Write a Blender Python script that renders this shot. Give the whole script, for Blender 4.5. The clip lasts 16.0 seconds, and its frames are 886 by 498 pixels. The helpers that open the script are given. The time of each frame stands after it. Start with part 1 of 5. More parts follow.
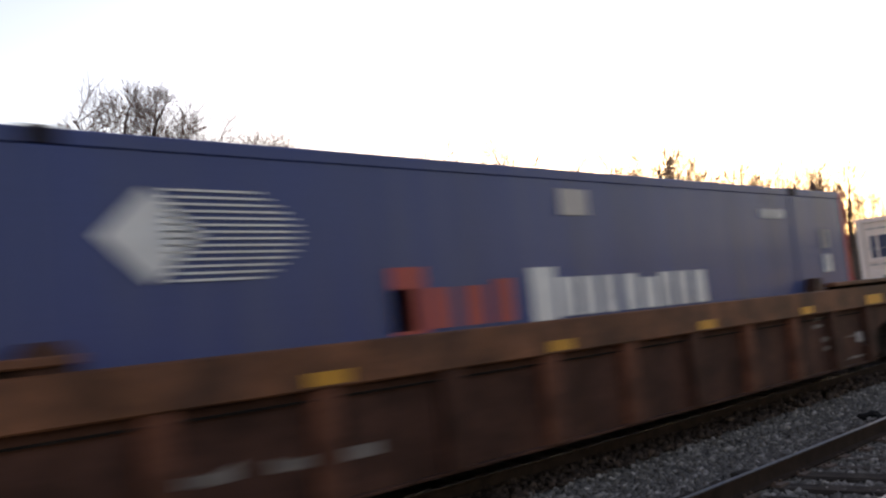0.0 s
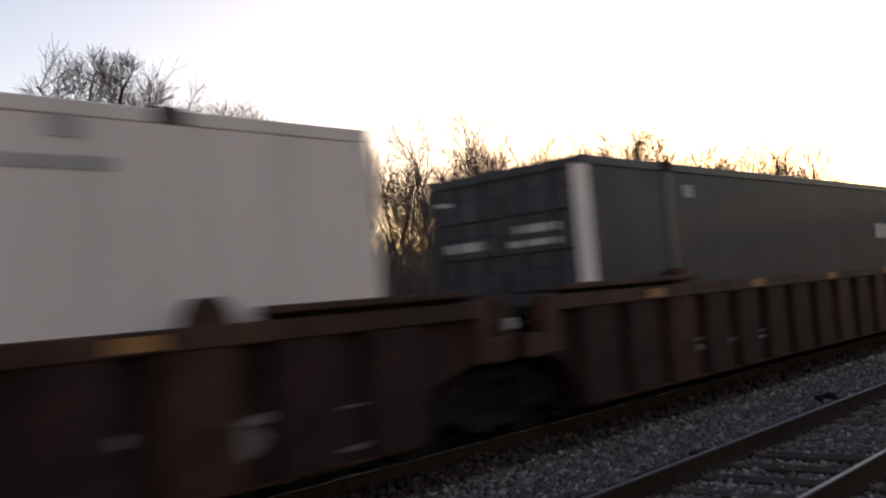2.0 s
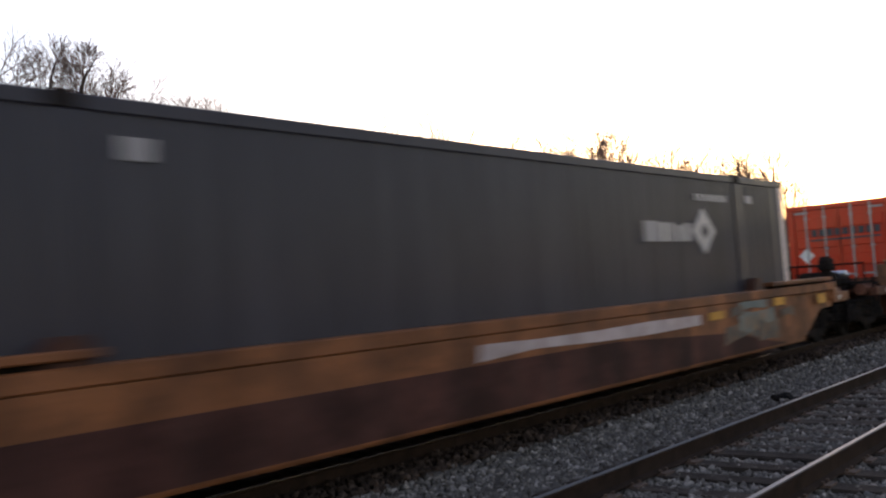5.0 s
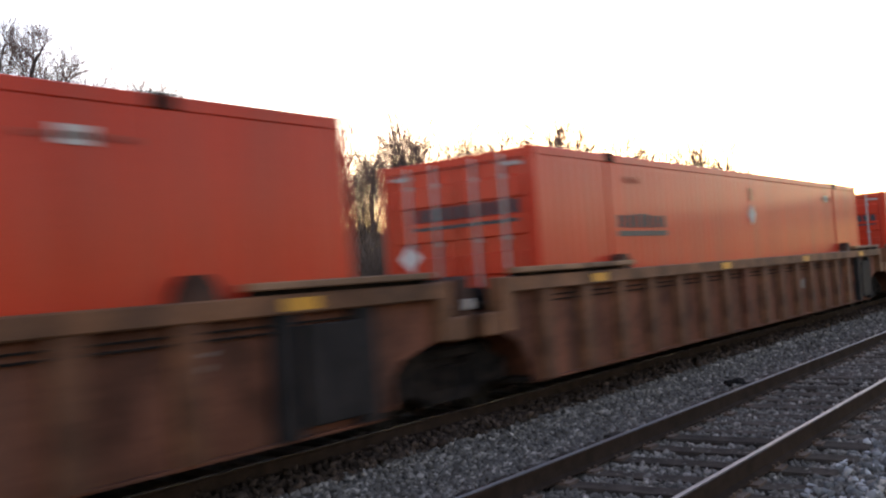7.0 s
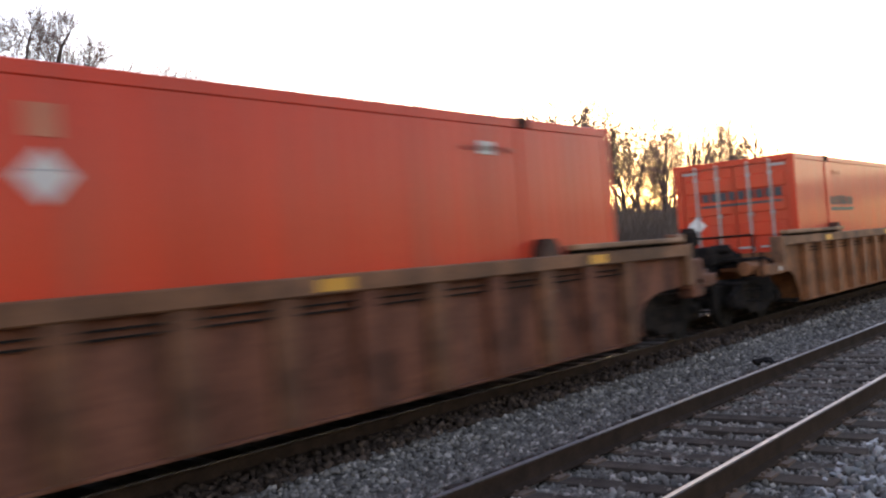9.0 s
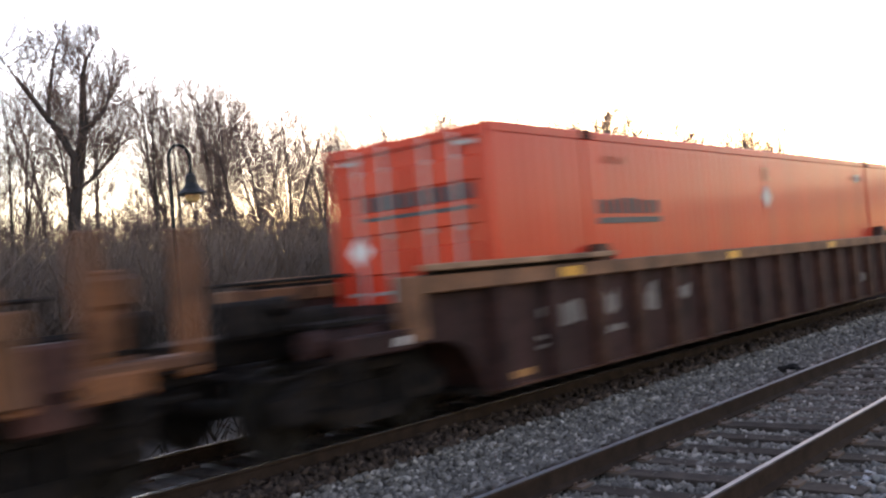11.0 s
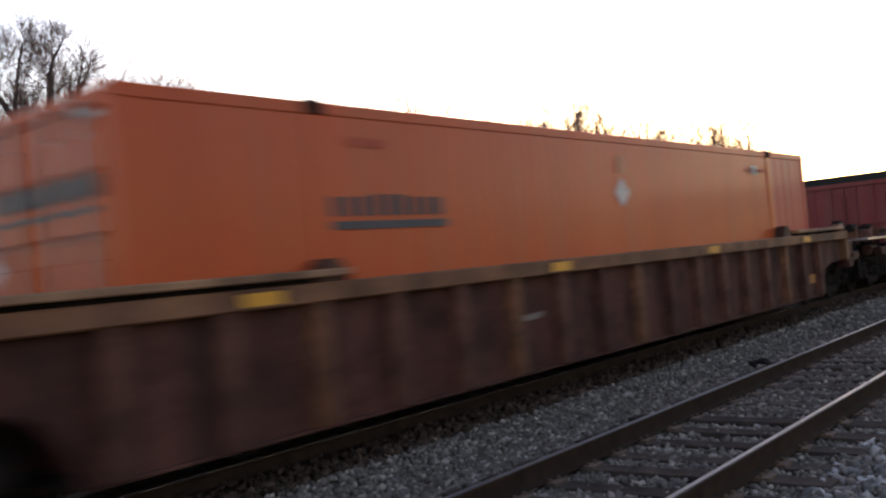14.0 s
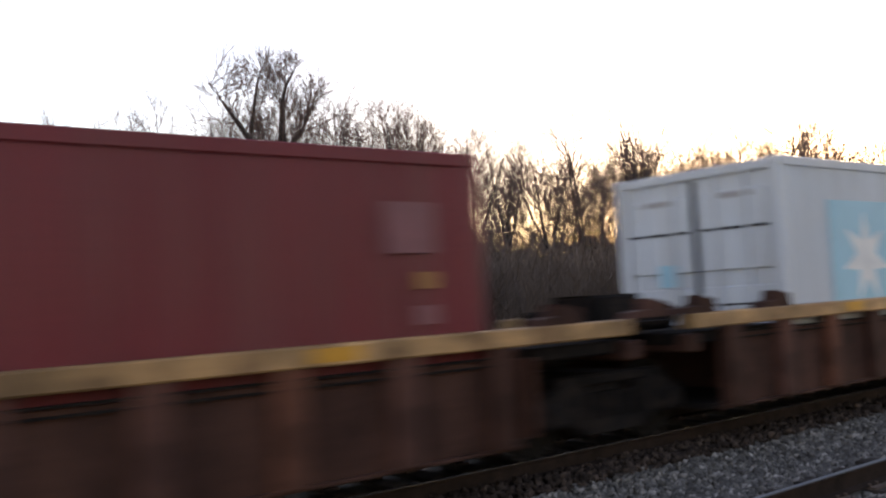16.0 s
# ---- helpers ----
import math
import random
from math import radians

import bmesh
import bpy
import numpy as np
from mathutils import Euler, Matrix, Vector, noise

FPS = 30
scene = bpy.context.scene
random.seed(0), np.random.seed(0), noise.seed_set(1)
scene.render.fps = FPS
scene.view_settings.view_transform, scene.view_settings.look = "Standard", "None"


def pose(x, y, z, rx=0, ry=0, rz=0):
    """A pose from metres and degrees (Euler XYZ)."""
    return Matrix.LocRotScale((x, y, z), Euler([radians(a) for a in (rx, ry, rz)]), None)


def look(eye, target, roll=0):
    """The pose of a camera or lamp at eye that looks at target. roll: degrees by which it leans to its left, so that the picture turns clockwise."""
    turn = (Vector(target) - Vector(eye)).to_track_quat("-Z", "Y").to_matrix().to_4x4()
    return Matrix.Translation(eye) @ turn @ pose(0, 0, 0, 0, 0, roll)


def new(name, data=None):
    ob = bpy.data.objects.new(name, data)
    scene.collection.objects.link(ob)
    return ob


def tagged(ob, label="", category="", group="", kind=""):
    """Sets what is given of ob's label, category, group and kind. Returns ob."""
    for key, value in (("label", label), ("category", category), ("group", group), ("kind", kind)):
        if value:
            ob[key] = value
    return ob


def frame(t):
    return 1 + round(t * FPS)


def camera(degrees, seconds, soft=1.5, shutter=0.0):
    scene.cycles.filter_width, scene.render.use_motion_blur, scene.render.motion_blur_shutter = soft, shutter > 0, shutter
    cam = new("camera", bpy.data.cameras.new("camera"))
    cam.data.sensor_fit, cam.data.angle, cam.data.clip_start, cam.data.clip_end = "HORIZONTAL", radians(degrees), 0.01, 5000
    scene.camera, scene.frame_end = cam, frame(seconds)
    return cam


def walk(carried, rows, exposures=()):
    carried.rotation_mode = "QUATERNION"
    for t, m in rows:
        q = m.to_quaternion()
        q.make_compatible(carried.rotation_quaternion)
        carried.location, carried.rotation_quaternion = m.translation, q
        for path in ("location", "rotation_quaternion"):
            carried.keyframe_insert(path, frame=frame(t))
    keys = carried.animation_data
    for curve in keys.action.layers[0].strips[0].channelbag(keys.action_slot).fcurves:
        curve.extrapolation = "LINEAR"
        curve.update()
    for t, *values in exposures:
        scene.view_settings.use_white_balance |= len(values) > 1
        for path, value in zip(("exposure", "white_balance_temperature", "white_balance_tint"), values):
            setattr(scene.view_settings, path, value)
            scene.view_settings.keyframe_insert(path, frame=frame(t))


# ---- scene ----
cam = camera(50.92, 16.0, soft=2.2, shutter=0.5)
walk(cam, [
    (0, pose(0, 0, 1.584, 94.82, 5.88, -45.59)),
    (0.5, pose(0, 0, 1.584, 94.41, 5.01, -46.67)),
    (1, pose(0, 0, 1.584, 93.65, 4.29, -46.29)),
    (1.5, pose(0, 0, 1.584, 93.44, 4.30, -46.72)),
    (2, pose(0, 0, 1.584, 93.17, 4.82, -47.67)),
    (2.5, pose(0, 0, 1.584, 93.08, 4.64, -48.67)),
    (3, pose(0, 0, 1.584, 93.03, 4.35, -49.36)),
    (5.5, pose(0, 0, 1.584, 92.53, 3.96, -49.99)),
    (6, pose(0, 0, 1.584, 91.38, 3.65, -50.01)),
    (6.5, pose(0, 0, 1.584, 91.47, 3.74, -51.25)),
    (7, pose(0, 0, 1.584, 91.83, 4.14, -52.51)),
    (7.5, pose(0, 0, 1.584, 91.64, 4.30, -52.52)),
    (8, pose(0, 0, 1.584, 91.43, 4.36, -52.42)),
    (10.5, pose(0, 0, 1.584, 90.28, 4.85, -48.56)),
    (11, pose(0, 0, 1.584, 91.34, 4.86, -49.56)),
    (11.5, pose(0, 0, 1.584, 91.41, 6.19, -52.97)),
    (12, pose(0, 0, 1.584, 91.60, 6.74, -56.59)),
    (12.25, pose(0, 0, 1.584, 91.66, 7.1, -56.7)),
    (12.5, pose(0, 0, 1.584, 91.68, 7.39, -56.17)),
    (13, pose(0, 0, 1.584, 91.54, 7.05, -54.70)),
    (13.5, pose(0, 0, 1.584, 91.30, 6.48, -52.74)),
    (14, pose(0, 0, 1.584, 91.09, 5.32, -51.22)),
    (14.5, pose(0, 0, 1.584, 91.53, 3.59, -48.22)),
    (15, pose(0, 0, 1.584, 92.20, 3.56, -44.61)),
    (15.5, pose(0, 0, 1.584, 93.62, 3.26, -39.92)),
    (16, pose(0, 0, 1.584, 93.37, 3.36, -38.42)),
], exposures=[(t, e + 0.5, 7400 if t < 4 else 7150, 32) for t, e in (
    (0, 0.74), (0.5, 0.42), (1, 0.3), (1.5, 0.17), (2, 0.22), (2.5, 0.42), (3, 0.74), (5.5, 0.87), (6.5, 1.22), (7, 1.3), (8, 1.4), (10.5, 1.88), (11, 1.77), (11.5, 1.6), (12, 1.24), (12.5, 0.7), (13, 0.53), (13.5, 0.75), (14, 0.95), (14.5, 1.48), (15, 1.64), (15.5, 1.18), (16, 1.12))])

# world, sun
SUN_AZ, SUN_EL = radians(62), radians(8.0)
world = bpy.data.worlds.new("dusk_sky")
scene.world = world
world.use_nodes = True
wn = world.node_tree.nodes
sky = wn.new("ShaderNodeTexSky")
sky.sky_type = 'NISHITA'
sky.sun_disc = False
sky.sun_elevation, sky.sun_rotation = SUN_EL, SUN_AZ
sky.air_density, sky.dust_density, sky.ozone_density = 1.0, 0.55, 1.0
wn["Background"].inputs["Strength"].default_value = 0.15
world.node_tree.links.new(sky.outputs["Color"], wn["Background"].inputs["Color"])
sun = new("sun", bpy.data.lights.new("sun", "SUN"))
sun.data.energy, sun.data.angle, sun.data.color = 0.4, radians(10), (1.0, 0.72, 0.45)
sun.matrix_world = look((0, 0, 50), (-50 * math.sin(SUN_AZ) * math.cos(SUN_EL), -50 * math.cos(SUN_AZ) * math.cos(SUN_EL), 50 - 50 * math.sin(SUN_EL)))


# ---- materials ----
def mat(name, color, rough=0.6, metal=0.0, var=0.25, fine=30.0, broad=1.2, bump=0.15, dirt=None, dirt_amt=0.0, coat=0.0,
        streak=False, per_piece=0.0, spec=0.5, dirt_lo=0.45, piece_pow=2.5, blotch=0.0):
    m = bpy.data.materials.new(name)
    m.use_nodes = True
    nt = m.node_tree
    n, l = nt.nodes, nt.links
    b = n["Principled BSDF"]
    tc = n.new("ShaderNodeTexCoord")
    mp = n.new("ShaderNodeMapping")
    l.new(tc.outputs["Object"], mp.inputs["Vector"])
    if streak:
        mp.inputs["Scale"].default_value = (1, 1, 0.12)
    n1, n2 = n.new("ShaderNodeTexNoise"), n.new("ShaderNodeTexNoise")
    n1.inputs["Scale"].default_value, n2.inputs["Scale"].default_value = fine, broad
    n1.inputs["Detail"].default_value, n2.inputs["Detail"].default_value = 4, 5
    l.new(tc.outputs["Object"], n1.inputs["Vector"])
    l.new(mp.outputs["Vector"], n2.inputs["Vector"])
    def mul(c, k):
        return (*[min(1, x * k) for x in c[:3]], 1)
    r1 = n.new("ShaderNodeValToRGB")
    r1.color_ramp.elements[0].position, r1.color_ramp.elements[1].position = 0.3, 0.7
    r1.color_ramp.elements[0].color, r1.color_ramp.elements[1].color = mul(color, 1 - var), mul(color, 1 + var)
    l.new(n2.outputs["Fac"], r1.inputs["Fac"])
    mx = n.new("ShaderNodeMixRGB")
    mx.blend_type = 'OVERLAY'
    mx.inputs["Fac"].default_value = min(1, var * 1.2)
    l.new(r1.outputs["Color"], mx.inputs["Color1"])
    l.new(n1.outputs["Fac"], mx.inputs["Color2"])
    out = mx.outputs["Color"]
    if dirt:
        n3 = n.new("ShaderNodeTexNoise")
        n3.inputs["Scale"].default_value, n3.inputs["Detail"].default_value = broad * 2.7, 8
        l.new(mp.outputs["Vector"], n3.inputs["Vector"])
        r3 = n.new("ShaderNodeValToRGB")
        r3.color_ramp.elements[0].position, r3.color_ramp.elements[1].position = dirt_lo, 0.75
        r3.color_ramp.elements[0].color, r3.color_ramp.elements[1].color = (0, 0, 0, 1), (dirt_amt,) * 3 + (1,)
        l.new(n3.outputs["Fac"], r3.inputs["Fac"])
        m2 = n.new("ShaderNodeMixRGB")
        m2.inputs["Color2"].default_value = (*dirt, 1)
        l.new(r3.outputs["Color"], m2.inputs["Fac"])
        l.new(out, m2.inputs["Color1"])
        out = m2.outputs["Color"]
    if blotch:
        n4, r4, m4 = n.new("ShaderNodeTexNoise"), n.new("ShaderNodeValToRGB"), n.new("ShaderNodeMixRGB")
        n4.inputs["Scale"].default_value, n4.inputs["Detail"].default_value, n4.inputs["Roughness"].default_value = 2.1, 7, 0.62
        r4.color_ramp.elements[0].position, r4.color_ramp.elements[1].position = 0.4, 0.58
        r4.color_ramp.elements[0].color, r4.color_ramp.elements[1].color = (1 - blotch, 1 - blotch, 1 - blotch * 0.95, 1), (1 + blotch * 0.3, 1 + blotch * 0.2, 1 + blotch * 0.15, 1)
        m4.blend_type = 'MULTIPLY'
        m4.inputs["Fac"].default_value = 1
        l.new(tc.outputs["Object"], n4.inputs["Vector"])
        l.new(n4.outputs["Fac"], r4.inputs["Fac"])
        l.new(out, m4.inputs["Color1"]); l.new(r4.outputs["Color"], m4.inputs["Color2"])
        out = m4.outputs["Color"]
    if per_piece:
        oi, geo = n.new("ShaderNodeObjectInfo"), n.new("ShaderNodeNewGeometry")
        ad = n.new("ShaderNodeMath"); ad.operation = 'ADD'
        l.new(oi.outputs["Random"], ad.inputs[0]); l.new(geo.outputs["Random Per Island"], ad.inputs[1])
        fr = n.new("ShaderNodeMath"); fr.operation = 'FRACT'
        l.new(ad.outputs[0], fr.inputs[0])
        pw = n.new("ShaderNodeMath"); pw.operation = 'POWER'; pw.inputs[1].default_value = piece_pow
        l.new(fr.outputs[0], pw.inputs[0])
        mr = n.new("ShaderNodeMapRange")
        mr.inputs["To Min"].default_value, mr.inputs["To Max"].default_value = 1 - per_piece * 0.7, 1 + per_piece * 1.8
        l.new(pw.outputs[0], mr.inputs["Value"])
        m3 = n.new("ShaderNodeMixRGB"); m3.blend_type = 'MULTIPLY'; m3.inputs["Fac"].default_value = 1
        l.new(out, m3.inputs["Color1"]); l.new(mr.outputs["Result"], m3.inputs["Color2"])
        out = m3.outputs["Color"]
    l.new(out, b.inputs["Base Color"])
    rr = n.new("ShaderNodeMapRange")
    rr.inputs["To Min"].default_value, rr.inputs["To Max"].default_value = max(0.03, rough - 0.08), min(1, rough + 0.1)
    l.new(n1.outputs["Fac"], rr.inputs["Value"])
    l.new(rr.outputs["Result"], b.inputs["Roughness"])
    b.inputs["Metallic"].default_value = metal
    b.inputs["Coat Weight"].default_value = coat
    b.inputs["Coat Roughness"].default_value = 0.12
    b.inputs["Specular IOR Level"].default_value = spec
    if bump:
        bp = n.new("ShaderNodeBump")
        bp.inputs["Strength"].default_value, bp.inputs["Distance"].default_value = bump, 0.01
        l.new(n1.outputs["Fac"], bp.inputs["Height"])
        l.new(bp.outputs["Normal"], b.inputs["Normal"])
    return m


RUST = (0.07, 0.03, 0.018)
M = dict(
    orange=mat("orange_paint", (0.53, 0.038, 0.014), 0.38, var=0.12, bump=0.03, coat=0.22, spec=0.15, dirt=(0.3, 0.075, 0.048), dirt_amt=0.38, streak=True),
    orange_pale=mat("faded_orange_paint", (0.47, 0.052, 0.021), 0.45, spec=0.2, var=0.14, bump=0.04, coat=0.2, dirt=(0.3, 0.11, 0.07), dirt_amt=0.42, streak=True),
    orange_gold=mat("yellowish_orange_paint", (0.47, 0.075, 0.021), 0.4, var=0.1, bump=0.03, coat=0.18, spec=0.15, dirt=(0.33, 0.11, 0.055), dirt_amt=0.4, streak=True),
    red=mat("red_paint", (0.35, 0.017, 0.021), 0.4, spec=0.2, var=0.1, bump=0.04, coat=0.1, dirt=(0.2, 0.05, 0.04), dirt_amt=0.3, streak=True),
    blue=mat("blue_paint", (0.036, 0.055, 0.17), 0.45, spec=0.3, var=0.15, bump=0.04, coat=0.12, dirt=(0.09, 0.1, 0.14), dirt_amt=0.4, streak=True),
    charcoal=mat("charcoal_paint", (0.028, 0.0252, 0.035), 0.5, spec=0.3, var=0.18, bump=0.05, coat=0.1, dirt=(0.065, 0.058, 0.07), dirt_amt=0.5, streak=True),
    white=mat("dull_white_paint", (0.79, 0.635, 0.58), 0.5, var=0.06, bump=0.04, coat=0.05, dirt=(0.42, 0.37, 0.33), dirt_amt=0.35, streak=True),
    cream=mat("cream_paint", (0.68, 0.64, 0.57), 0.5, var=0.06, bump=0.04, dirt=(0.33, 0.22, 0.14), dirt_amt=0.8, streak=True),
    maroon=mat("maroon_paint", (0.168, 0.027, 0.03), 0.5, spec=0.2, var=0.18, bump=0.06, coat=0.06, dirt=(0.15, 0.07, 0.06), dirt_amt=0.4, streak=True),
    grey=mat("pale_grey_paint", (0.5, 0.51, 0.54), 0.5, var=0.08, bump=0.05, dirt=(0.3, 0.27, 0.25), dirt_amt=0.4, streak=True),
    alu=mat("dull_aluminium", (0.36, 0.33, 0.32), 0.5, metal=0.5, var=0.15, bump=0.05),
    steel=mat("bright_worn_steel", (0.55, 0.55, 0.56), 0.3, metal=0.9, var=0.2, bump=0.08),
    rail_grey=mat("dull_grey_top_rail", (0.24, 0.205, 0.19), 0.6, var=0.2, bump=0.05, dirt=(0.13, 0.1, 0.09), dirt_amt=0.5),
    mark_white=mat("white_lettering_paint", (0.72, 0.69, 0.67), 0.5, var=0.1, bump=0, dirt=(0.3, 0.3, 0.32), dirt_amt=0.4),
    mark_silver=mat("dull_silver_emblem", (0.46, 0.41, 0.39), 0.5, var=0.15, bump=0),
    mark_grey=mat("grey_lettering_paint", (0.32, 0.29, 0.29), 0.5, var=0.12, bump=0),
    mark_black=mat("black_lettering_paint", (0.03, 0.03, 0.04), 0.5, var=0.15, bump=0, dirt=(0.1, 0.06, 0.05), dirt_amt=0.3),
    mark_faint=mat("worn_number_paint", (0.33, 0.04, 0.02), 0.5, var=0.25, bump=0),
    mark_navy=mat("navy_lettering_paint", (0.03, 0.035, 0.09), 0.5, var=0.15, bump=0, dirt=(0.15, 0.15, 0.17), dirt_amt=0.4),
    mark_blue=mat("blue_lettering_paint", (0.12, 0.22, 0.42), 0.5, var=0.12, bump=0, dirt=(0.3, 0.35, 0.4), dirt_amt=0.4),
    mark_red=mat("red_lettering_paint", (0.42, 0.06, 0.045), 0.5, var=0.12, bump=0),
    mark_rose=mat("faded_rose_lettering", (0.2, 0.065, 0.068), 0.55, var=0.2, bump=0, fine=12, dirt=(0.17, 0.05, 0.05), dirt_amt=0.8),
    mark_rust=mat("faded_amber_label", (0.3, 0.12, 0.03), 0.55, var=0.2, bump=0),
    mark_green=mat("green_chalk_mark", (0.03, 0.16, 0.11), 0.6, var=0.2, bump=0),
    mark_sky=mat("sky_blue_panel_paint", (0.28, 0.5, 0.6), 0.5, var=0.08, bump=0),
    mark_yellow=mat("yellow_reflector", (0.6, 0.26, 0.012), 0.45, var=0.2, bump=0, dirt=(0.3, 0.14, 0.03), dirt_amt=0.3),
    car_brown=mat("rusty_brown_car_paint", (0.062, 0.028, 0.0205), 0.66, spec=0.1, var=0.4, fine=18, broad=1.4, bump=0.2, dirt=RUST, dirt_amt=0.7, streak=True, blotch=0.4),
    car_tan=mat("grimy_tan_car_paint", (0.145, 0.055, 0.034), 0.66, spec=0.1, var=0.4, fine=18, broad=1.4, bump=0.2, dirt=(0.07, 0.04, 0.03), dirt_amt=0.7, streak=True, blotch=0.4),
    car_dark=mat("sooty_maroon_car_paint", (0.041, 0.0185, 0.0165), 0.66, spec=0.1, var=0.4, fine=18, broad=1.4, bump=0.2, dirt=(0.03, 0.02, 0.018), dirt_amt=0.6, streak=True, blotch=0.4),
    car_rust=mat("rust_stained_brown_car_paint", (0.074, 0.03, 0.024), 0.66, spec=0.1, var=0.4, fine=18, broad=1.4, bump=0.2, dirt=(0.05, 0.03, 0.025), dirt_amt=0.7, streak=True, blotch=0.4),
    label_beige=mat("faded_beige_label", (0.42, 0.15, 0.075), 0.5, var=0.15, bump=0),
    car_soot=mat("flaking_dark_grey_paint", (0.014, 0.012, 0.013), 0.7, spec=0.15, var=0.4, fine=10, broad=2.5, bump=0.2, dirt=(0.055, 0.045, 0.04), dirt_amt=0.6, streak=True, blotch=0.4),
    car_ochre=mat("dirty_yellow_car_paint", (0.23, 0.085, 0.034), 0.6, spec=0.2, var=0.4, fine=18, broad=1.4, bump=0.2, dirt=(0.13, 0.055, 0.03), dirt_amt=0.8, streak=True, blotch=0.4),
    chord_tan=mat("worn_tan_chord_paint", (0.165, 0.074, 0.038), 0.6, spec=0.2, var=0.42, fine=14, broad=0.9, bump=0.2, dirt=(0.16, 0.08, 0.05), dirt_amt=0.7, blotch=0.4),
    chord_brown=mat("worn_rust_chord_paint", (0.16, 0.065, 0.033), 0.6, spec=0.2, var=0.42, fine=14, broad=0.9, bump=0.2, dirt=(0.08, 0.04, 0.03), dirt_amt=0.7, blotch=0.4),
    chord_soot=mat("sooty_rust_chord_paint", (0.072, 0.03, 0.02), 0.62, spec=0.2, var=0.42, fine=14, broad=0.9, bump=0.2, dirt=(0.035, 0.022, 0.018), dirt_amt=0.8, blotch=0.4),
    # rib paints: paler than the car sides, light on the rib faces included
    rib_tan=mat("pale_tan_rib_paint", (0.15, 0.068, 0.04), 0.66, spec=0.1, var=0.28, fine=18, broad=1.4, bump=0.2, dirt=(0.08, 0.045, 0.033), dirt_amt=0.6, streak=True, blotch=0.4),
    rib_rust=mat("pale_rust_rib_paint", (0.115, 0.05, 0.037), 0.66, spec=0.1, var=0.3, fine=18, broad=1.4, bump=0.2, dirt=(0.06, 0.035, 0.028), dirt_amt=0.7, streak=True, blotch=0.4),
    beam_tan=mat("skylit_tan_beam", (0.27, 0.15, 0.088), 0.6, spec=0.2, var=0.4, fine=14, broad=0.9, bump=0.2, dirt=(0.1, 0.055, 0.035), dirt_amt=0.7, blotch=0.4),
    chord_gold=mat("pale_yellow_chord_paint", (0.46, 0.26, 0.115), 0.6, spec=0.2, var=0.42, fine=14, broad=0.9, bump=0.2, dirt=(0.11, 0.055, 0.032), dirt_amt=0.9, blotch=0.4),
    under=mat("grimy_black_underframe", (0.012, 0.01, 0.0095), 0.9, spec=0.06, var=0.35, fine=20, broad=3, bump=0.3, dirt=(0.06, 0.04, 0.03), dirt_amt=0.5),
    wheel=mat("brown_wheel_steel", (0.016, 0.013, 0.011), 0.85, spec=0.06, var=0.3, fine=25, broad=5, bump=0.2),
    graffiti=mat("teal_grey_graffiti_paint", (0.11, 0.14, 0.135), 0.6, var=0.4, fine=8, broad=1.6, bump=0.1, dirt=(0.3, 0.14, 0.05), dirt_amt=0.8),
    graffiti_dark=mat("dark_teal_graffiti_paint", (0.06, 0.062, 0.055), 0.65, var=0.5, fine=9, broad=2.2, bump=0.1, dirt=(0.2, 0.09, 0.04), dirt_amt=0.9, dirt_lo=0.35),
    stripe_pink=mat("scuffed_pinkish_white_stripe", (0.48, 0.38, 0.37), 0.6, var=0.2, fine=14, broad=1.5, bump=0, dirt=(0.2, 0.09, 0.05), dirt_amt=0.5),
    chalk_white=mat("scuffed_white_stripe", (0.34, 0.31, 0.3), 0.6, var=0.2, fine=14, broad=1.5, bump=0, dirt=(0.2, 0.1, 0.05), dirt_amt=0.6),
    chalk=mat("faded_stencil_paint", (0.15, 0.122, 0.11), 0.65, var=0.3, fine=20, broad=4, bump=0, dirt=(0.1, 0.07, 0.06), dirt_amt=0.7),
    ballast=mat("crushed_grey_ballast", (0.186, 0.157, 0.136), 0.8, spec=0.2, var=0.3, fine=45, broad=4, bump=0.3, per_piece=0.55, piece_pow=5.0),
    ballast_pale=mat("pale_grey_ballast", (0.2, 0.19, 0.185), 0.8, spec=0.2, var=0.3, fine=45, broad=4, bump=0.3, per_piece=0.7, piece_pow=3.0),
    ballast_dark=mat("dark_brown_ballast", (0.058, 0.038, 0.029), 0.9, spec=0.1, var=0.3, fine=45, broad=4, bump=0.3, per_piece=0.4, piece_pow=3.0),
    ballast_bed=mat("ballast_bed_fines", (0.085, 0.07, 0.06), 0.9, spec=0.2, var=0.45, fine=35, broad=2.5, bump=0.8, dirt=(0.045, 0.038, 0.033), dirt_amt=0.6),
    tie=mat("weathered_creosoted_timber", (0.055, 0.041, 0.034), 0.9, spec=0.1, var=0.35, fine=60, broad=6, bump=0.6, per_piece=0.35),
    rail=mat("rusty_rail_web", (0.03, 0.018, 0.013), 0.9, spec=0.08, var=0.3, fine=40, broad=4, bump=0.3),
    rail_head=mat("polished_rail_head", (0.2, 0.215, 0.235), 0.45, metal=0.9, var=0.12, fine=20, bump=0.03),
    rail_head_bright=mat("mirror_worn_rail_head", (0.62, 0.62, 0.64), 0.2, metal=1.0, var=0.1, fine=20, bump=0.02),
    plate=mat("rusty_tie_plate", (0.08, 0.045, 0.03), 0.75, var=0.3, bump=0.2),
    soil=mat("dead_grass_and_leaf_litter", (0.026, 0.019, 0.014), 0.95, var=0.4, fine=6, broad=0.35, bump=0.6, dirt=(0.04, 0.035, 0.02), dirt_amt=0.7),
